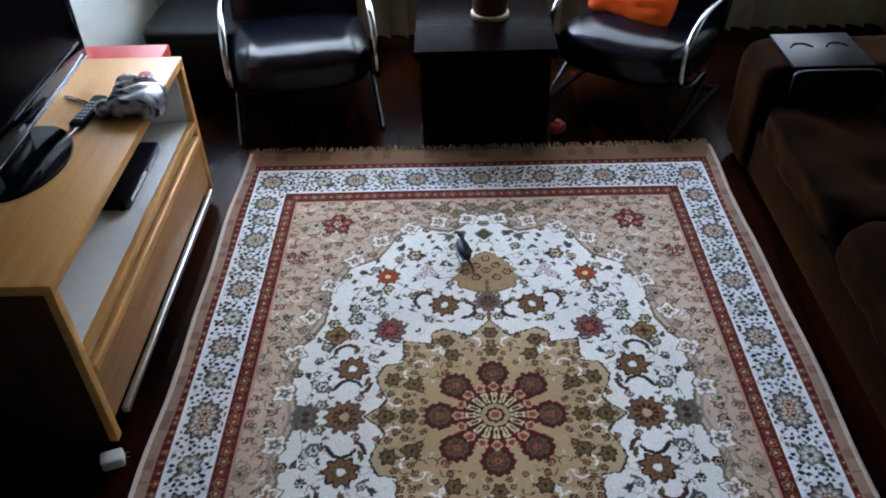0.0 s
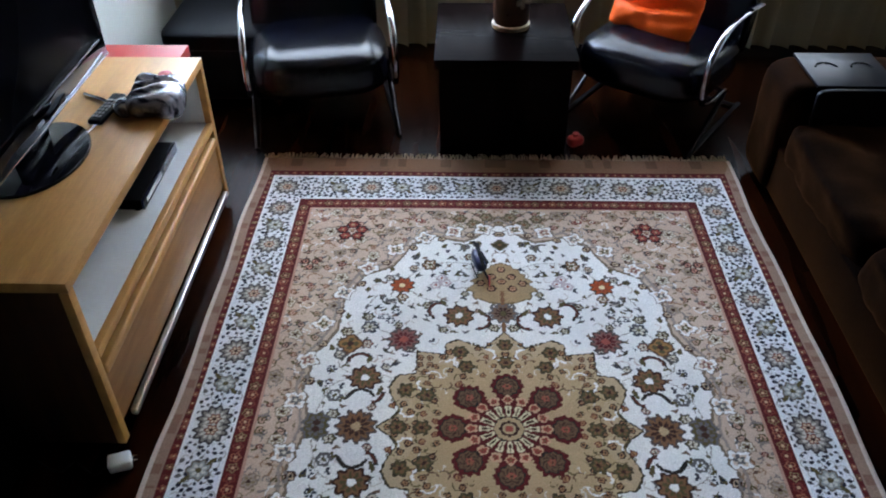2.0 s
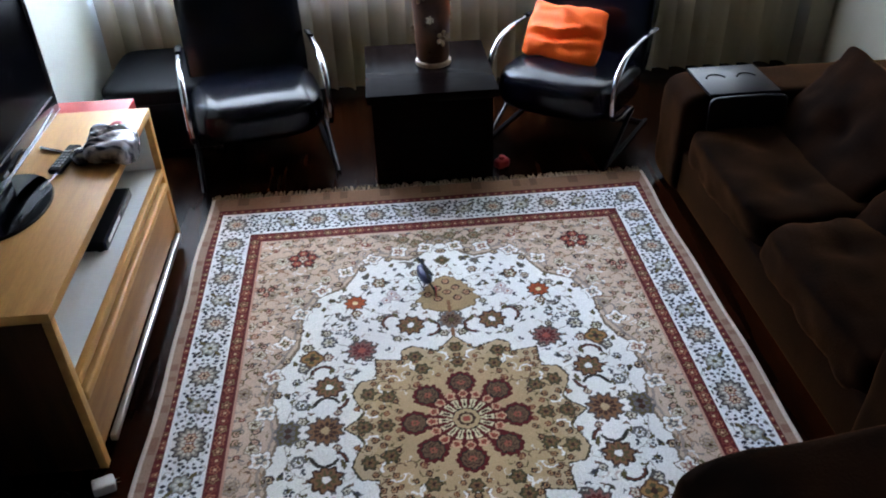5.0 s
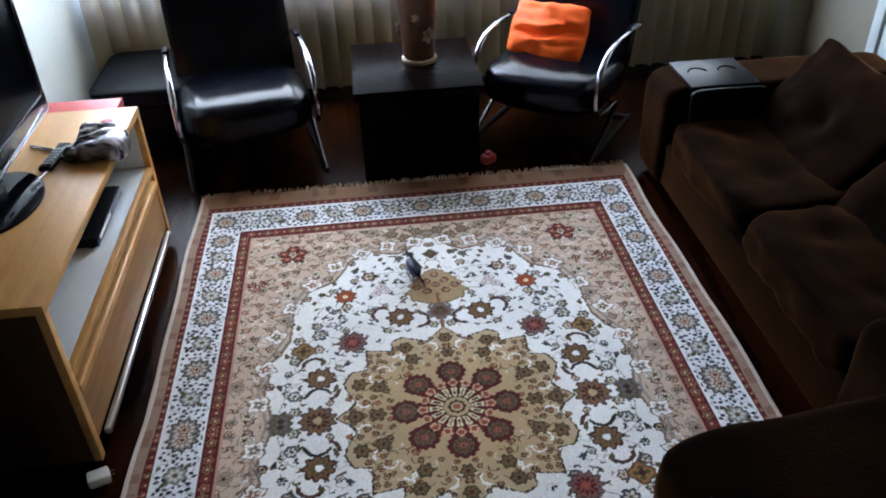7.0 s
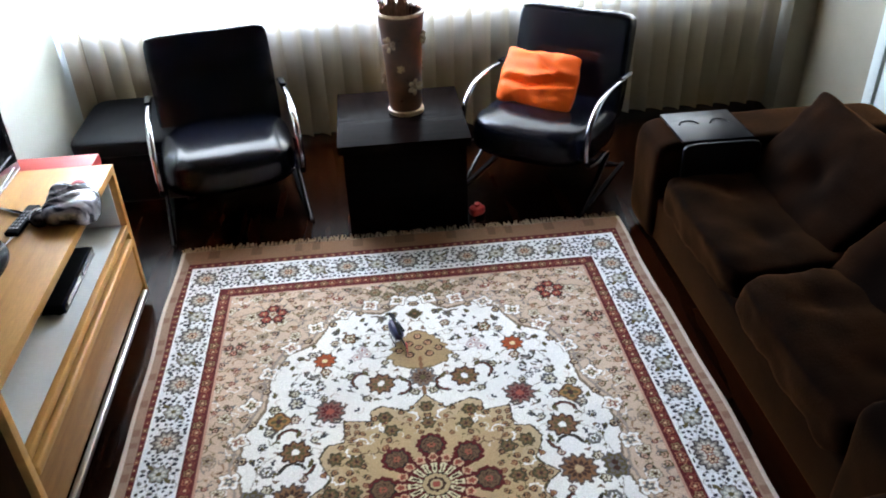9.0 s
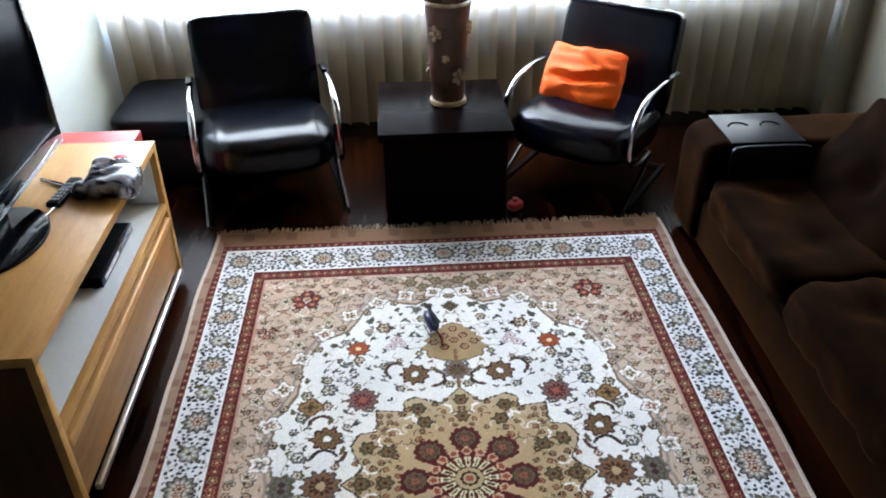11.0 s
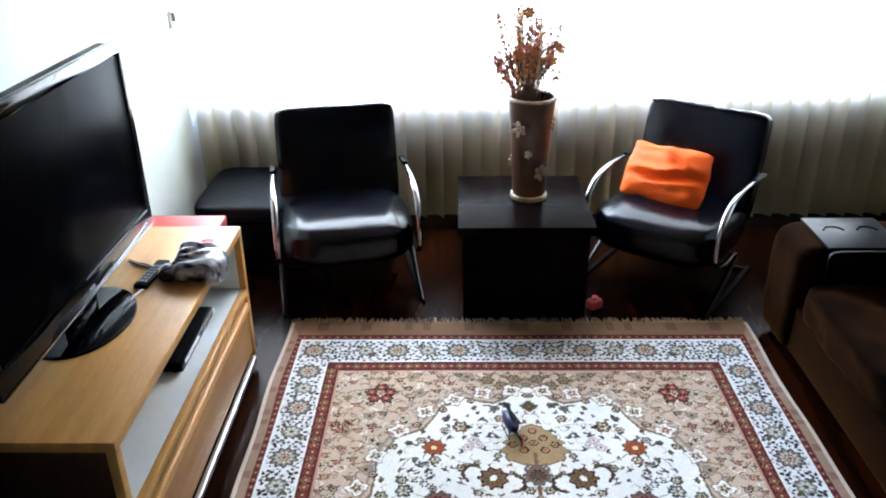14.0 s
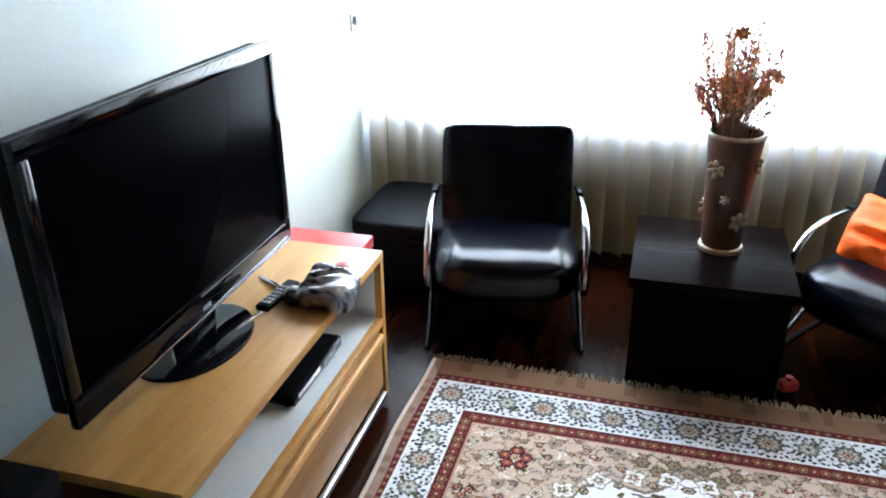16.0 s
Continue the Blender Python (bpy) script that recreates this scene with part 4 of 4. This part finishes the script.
    for a, b, r, c in scatter(22, oncream, 0.011, 0.018, (GREY, TAN, OLIVE, mixed(ROSE, GREY, 0.6)), 0.085):
        rosette(a, b, r, c, PALE, BROWN, 6, edge=mixed(DARK, GREY, 0.5))
    rosette(0.339, 0.612, 0.035, ORANGE, (0.36, 0.13, 0.05), (0.75, 0.60, 0.42), 9, edge=(0.17, 0.10, 0.05))
    rosette(0.248, 0.722, 0.025, TAN, PALE, OLIVE, 6, edge=mixed(BROWN, OLIVE, 0.5))
    leaf(0.222, 0.722, 0.016, 0.2, DARK, 0.5)
    for cu, cw in ((0.19, 0.625), (0.225, 0.612), (0.205, 0.650)):
        rosette(cu, cw, 0.017, (0.52, 0.46, 0.46), CREAM, ROSE, 6, edge=(0.55, 0.50, 0.50))
    rosette(0.43, 0.405, 0.024, GREY, PALE, OLIVE, 6, edge=NAVY)
    bud(0.30, 0.765, 0.014, mixed(NAVY, OLIVE, 0.5), GREY, DARK)
    bud(0.425, 0.635, 0.014, mixed(OLIVE, NAVY, 0.6), OLIVE, DARK)
    rosette(0.485, 0.328, 0.034, (0.40, 0.27, 0.13), OLIVE, BROWN, 4, edge=(0.20, 0.13, 0.08))
    rosette(0.318, 0.352, 0.044, mixed(ROSE, GREY, 0.5), RED, ROSE, 11, edge=mixed(GREY, BROWN, 0.5))
    for cu, cw, t in ((0.144, 0.462, 0.35), (0.425, 0.186, 1.25)):
        for s in (-1, 1):
            pu, pw = cu + s * 0.066 * math.cos(t), cw + s * 0.066 * math.sin(t)
            paint(pu, pw, 0.034, lambda q, g, x, y: q < 1.0, WHITE)
            hook(pu, pw, 0.046, t if s > 0 else t + math.pi, DARK, 2.9, 0.20)
            hook(pu, pw, 0.041, t if s > 0 else t + math.pi, (0.20, 0.085, 0.055), 2.5, 0.24)
            leaf(pu - 0.03 * math.sin(t), pw + 0.04 * math.cos(t), 0.020, t + 0.6, OLIVE, 0.4)
        rosette(cu, cw, 0.042, TAN, OLIVE, CREAM, 9, edge=BROWN)
    rosette(0.432, 0.0, 0.050, TAN, BROWN, GOLD, 11, edge=mixed(GREY, BROWN, 0.5))
    paint(0.43, 0.100, 0.034, lambda q, g, x, y: q < 1.0, WHITE)
    hook(0.43, 0.100, 0.046, 1.5, DARK, 2.9, 0.24)
    rosette(0.545, 0.012, 0.034, OLIVE, GREY, BROWN, 7, edge=GREY)
    rosette(0.508, 0.115, 0.020, GREY, CREAM, OLIVE, 6, edge=GREY)
    # the big palmette, its ball and its stalk
    paint(0.0, 0.640, 0.115, lambda q, a, x, y: (np.abs(x) < 1.0 * np.sqrt(np.clip(1 - ((y + 0.1) / 0.95) ** 2, 0, 1)) * (0.86 - 0.40 * y) * (1 + 0.09 * np.cos(16 * a))), (0.30, 0.24, 0.15))
    paint(0.0, 0.640, 0.108, lambda q, a, x, y: (np.abs(x) < 1.0 * np.sqrt(np.clip(1 - ((y + 0.1) / 0.95) ** 2, 0, 1)) * (0.86 - 0.40 * y) * (1 + 0.09 * np.cos(16 * a))), (0.45, 0.36, 0.24))
    for cu, cw in ((0.0, 0.700), (0.034, 0.660), (0.0, 0.635), (0.072, 0.625), (0.036, 0.598)):
        bud(cu, cw, 0.0165, BROWN, (0.52, 0.36, 0.26), TAN)
    vine([(0.0, 0.37), (0.0, 0.45), (0.0, 0.58)], TAN, 0.007)
    rosette(0.0, 0.475, 0.040, mixed(TAN, GREY, 0.6), BROWN, OLIVE, 10, edge=GREY)
    rosette(0.0, 0.840, 0.026, OLIVE, mixed(OLIVE, DARK, 0.6), TAN, 4, edge=LINE)
    bud(0.082, 0.845, 0.017, OLIVE, GREY, DARK)
    bud(0.122, 0.828, 0.017, mixed(GREY, OLIVE, 0.6), GREY, BROWN)
    hook(0.155, 0.815, 0.034, 2.4, mixed(GREY, OLIVE, 0.6), 2.6, 0.3)

    # middle medallion: gold star with pointed arms, square tabs and rounded lobes
    r0, th = np.hypot(u, w), np.arctan2(w, u)
    star = np.interp(th, np.radians((0, 5, 11, 17, 23, 31, 37, 42, 47.5, 53, 57, 61, 67, 73, 79, 85, 90)),
                     (0.372, 0.335, 0.312, 0.345, 0.376, 0.378, 0.338, 0.362, 0.400, 0.362, 0.338, 0.376, 0.378, 0.345, 0.318, 0.350, 0.385))
    fill(r0 < star + 0.007, mixed(OLIVE, DARK, 0.5))
    fill(r0 < star, mixed(GOLD, PALE, 0.85))
    fill(r0 < star - 0.060, GOLD)
    ingold = lambda a, b: 0.205 < math.hypot(a, b) < 0.345
    for a, b, r, c in scatter(120, ingold, 0.011, 0.019, (mixed(OLIVE, GOLD, 0.8), mixed(BROWN, GOLD, 0.7), PALE, OLIVE), 0.023):
        hook(a, b, r, rs.uniform(0, 6.3), c, 3.2, 0.22)
    for a, b, r, c in scatter(84, ingold, 0.0095, 0.0130, (BROWN, DARK, (0.22, 0.07, 0.05), BROWN), 0.027):
        bud(a, b, r, c, (0.46, 0.32, 0.20), c)
    for t in (12, 34, 41, 55, 62, 79):
        a = math.radians(t)
        hook(0.292 * math.cos(a), 0.292 * math.sin(a), 0.027, a + (1.2 if t % 2 else -1.2), WHITE, 2.7, 0.26)
    for t, d in ((0, 0.245), (0, 0.315), (90, 0.255), (90, 0.330), (25, 0.330), (65, 0.330), (27, 0.265), (63, 0.265)):
        a = math.radians(t)
        rosette(d * math.cos(a), d * math.sin(a), 0.022, OLIVE, TAN, BROWN, 6, edge=mixed(DARK, OLIVE, 0.5))
    for a, b in ((0.232, 0.272), (0.262, 0.272), (0.232, 0.242), (0.262, 0.242)):
        bud(a, b, 0.0115, BROWN, (0.50, 0.36, 0.24), BROWN)
    fill(r0 < 0.128 + 0.012 * np.cos(8 * th), RED)
    for k in range(3):
        a = math.pi / 4 * k
        cu, cw = 0.158 * math.cos(a), 0.158 * math.sin(a)
        paint(cu, cw, 0.048, lambda q, g, x, y: q < 1.0 + 0.06 * np.cos(12 * g), RED)
        paint(cu, cw, 0.036, lambda q, g, x, y: q < 1.0 + 0.06 * np.cos(9 * g), DARK)
        paint(cu, cw, 0.032, lambda q, g, x, y: q < 1.0 + 0.06 * np.cos(9 * g), (0.24, 0.17, 0.11))
        paint(cu, cw, 0.032, lambda q, g, x, y: (q < 0.85) & (np.cos(9 * g + 14 * q) > 0.45), BROWN)
        rosette(cu, cw, 0.012, ROSE, TAN, BROWN, 6)
    for k in range(5):
        a = math.pi / 8 * k
        paint(0.106 * math.cos(a), 0.106 * math.sin(a), 0.017, lambda q, g, x, y: q < 0.95 + 0.1 * np.cos(5 * g), (0.58, 0.44, 0.33))
        rosette(0.106 * math.cos(a), 0.106 * math.sin(a), 0.011, ROSE, (0.30, 0.10, 0.08), TAN, 5)
    ring = (r0 < 0.084) & (r0 > 0.045)
    fill(r0 < 0.088, RED)
    fill(ring & (np.cos(16 * th) > -0.30), (0.68, 0.60, 0.46))
    fill(ring & (np.cos(16 * th) > 0.82) & (r0 > 0.053) & (r0 < 0.077), BROWN)
    fill(r0 < 0.045, DARK)
    fill(r0 < 0.041, GOLD)
    fill((r0 < 0.027) & (r0 > 0.020), BROWN)
    fill(r0 < 0.010, ROSE)

    # borders, counted from the outer edge; the end borders are wider
    u, w = nominal_u, nominal_w
    end = np.interp(RL - w, (0, 0.105, 0.140, 0.305, 0.362, 0.40), (0, 0.045, 0.070, 0.203, 0.250, 0.29))
    side = RW - u
    b = np.minimum(side, end)
    at_side = side < end
    fill(b < 0.258, mixed(BEIGE, ROSE, 0.62))
    fill(b < 0.250, RED)
    fill(b < 0.203, WHITE)
    fill(b < 0.197, (0.76, 0.78, 0.82))
    fill(b < 0.075, WHITE)
    fill(b < 0.070, RED)
    fill(b < 0.045, (0.33, 0.235, 0.165))
    fill((b < 0.045) & at_side, (0.40, 0.315, 0.26))
    fill((b < 0.040) & at_side & (np.sin(w * 95) + np.sin(w * 41 + 1) > 0.6), (0.34, 0.24, 0.19))
    fill((b < 0.030) & ~at_side & (np.sin(u * 70) + np.sin(u * 31 + 1) > 0.7), (0.26, 0.18, 0.12))
    fill(side < 0.015, (0.60, 0.55, 0.50))
    ends = lambda d: RL - float(np.interp(d, (0, 0.045, 0.070, 0.203, 0.250), (0, 0.105, 0.140, 0.305, 0.362)))
    for mid, r in ((0.2265, 0.0165), (0.0575, 0.0100)):
        for k in range(46):
            t = k * 0.034 + 0.01
            c = ((0.40, 0.22, 0.15), (0.34, 0.27, 0.17), (0.30, 0.12, 0.09))[k % 3]
            if t < ends(mid):
                rosette(RW - mid, t, r, c, RED, (0.56, 0.44, 0.32), 5, turn=k)
            if t < RW - mid:
                rosette(t, ends(mid), r, c, RED, (0.56, 0.44, 0.32), 5, turn=k)
    SM, EM = RW - 0.1365, ends(0.1365)
    inband = lambda p, q: 0.082 < min(RW - p, float(np.interp(RL - q, (0, 0.105, 0.140, 0.305, 0.362), (0, 0.045, 0.070, 0.203, 0.250)))) < 0.192
    for p, q, r, c in scatter(330, inband, 0.010, 0.015, ((0.46, 0.46, 0.44), (0.40, 0.38, 0.33), GREY), 0.024):
        hook(p, q, r, rs.uniform(0, 6.3), c, 3.0, 0.22)
    for p, q, r, c in scatter(800, inband, 0.0065, 0.0110, (NAVY, NAVY, DARK, GREY, NAVY, NAVY, (0.10, 0.09, 0.12)), 0.0145):
        leaf(p, q, r, rs.uniform(0, 6.3), c, 0.66)
    sides = [(SM, t) for t in (0.02, 0.29, 0.56, 0.83, 1.06)] + [(t, EM) for t in (0.0, 0.255, 0.50)]
    for cu, cw in sides + [(SM, EM)]:
        paint(cu, cw, 0.056, lambda q, g, x, y: q < 1.0, (0.70, 0.71, 0.72))
        rosette(cu, cw, 0.042, (0.33, 0.31, 0.29), (0.58, 0.55, 0.50), TAN, 11, edge=(0.12, 0.10, 0.11))
        rosette(cu, cw, 0.020, (0.28, 0.12, 0.09), (0.60, 0.50, 0.40), BROWN, 6)
    for cu, cw in [(SM, t) for t in (0.155, 0.425, 0.695, 0.95)] + [(t, EM) for t in (0.128, 0.378, 0.63)]:
        rosette(cu, cw, 0.029, (0.40, 0.41, 0.40), (0.62, 0.60, 0.56), OLIVE, 7, edge=(0.26, 0.23, 0.20))
        leaf(cu + 0.03, cw + 0.03, 0.018, 0.8, OLIVE, 0.4)
        leaf(cu - 0.03, cw - 0.03, 0.018, 0.8, OLIVE, 0.4)
    # deeper dye in the dark yarns
    return np.where(col < 0.6, 0.6 * (np.maximum(col, 0.001) / 0.6) ** 1.75, col)


def rug():
    t = thing("rug", (0, RYC, 0), "oriental rug with cream field and red flower medallion", "rug")
    q = rug_colours()
    full = np.concatenate([q[:0:-1], q], axis=0)
    full = np.concatenate([full[:, :0:-1], full], axis=1)
    full = full * (1 + np.random.RandomState(5).normal(0, 0.06, full.shape[:2]))[..., None]
    nx, ny = full.shape[:2]
    xs, ys = np.linspace(-RW, RW, nx), np.linspace(-RL, RL, ny)
    gx, gy = np.meshgrid(xs, ys, indexing="ij")
    wav = 0.0006 * np.sin(gx * 9 + gy * 4) + 0.0006 * np.sin(gy * 13 - gx * 3)
    edge = np.minimum(np.minimum(RW - np.abs(gx), RL - np.abs(gy)) / 0.008, 1)
    gx = gx + np.where(np.abs(gx) > RW - 0.05, 0.004 * np.sin(gy * 5.0) + 0.003 * np.sin(gy * 11.0), 0)
    co = np.stack([gx, gy, 0.0095 + 0.003 * edge + wav], -1).reshape(-1, 3)
    idx = np.arange(nx * ny).reshape(nx, ny)
    quads = np.stack([idx[:-1, :-1], idx[1:, :-1], idx[1:, 1:], idx[:-1, 1:]], -1).reshape(-1, 4)
    me = bpy.data.meshes.new("woven_top")
    me.vertices.add(len(co))
    me.vertices.foreach_set("co", co.astype(np.float32).ravel())
    me.loops.add(quads.size)
    me.loops.foreach_set("vertex_index", quads.astype(np.int32).ravel())
    me.polygons.add(len(quads))
    me.polygons.foreach_set("loop_start", np.arange(0, quads.size, 4, dtype=np.int32))
    me.update()
    me.validate()
    at = me.color_attributes.new("knots", "FLOAT_COLOR", "POINT")
    rgba = np.ones((len(co), 4), np.float32)
    rgba[:, :3] = np.clip(full, 0, 1).reshape(-1, 3)
    at.data.foreach_set("color", rgba.ravel())
    me.materials.append(M_RUG)
    ob = new("woven_top", me)
    ob.parent = t
    part("backing", box(-RW + 0.003, RW - 0.003, -RL + 0.003, RL - 0.003, 0.0, 0.0088, 0.002, 1), M_BACKING, t)
    rf = random.Random(3)
    for end in (1, -1):
        bm = bmesh.new()
        for k in range(330):
            x = -RW + 0.006 + k * (2 * RW - 0.012) / 329
            ln, sk = rf.uniform(0.035, 0.060), rf.gauss(0, 0.010)
            vs = []
            for f in (0, 0.5, 1.0):
                y, z, wd = end * (RL - 0.004 + ln * f), 0.008 * (1 - f) + 0.0025, 0.0032 * (1 - 0.3 * f)
                xx = x + sk * f * f
                vs.append((bm.verts.new((xx - wd, y, 0.0006)), bm.verts.new((xx, y, z + 0.002)), bm.verts.new((xx + wd, y, 0.0006))))
            for a, b in zip(vs, vs[1:]):
                bm.faces.new((a[0], a[1], b[1], b[0]))
                bm.faces.new((a[1], a[2], b[2], b[1]))
        tagged(part("fringe", bm, M_FRINGE, t, "tan yarn fringe"), kind="stuff")


rug()
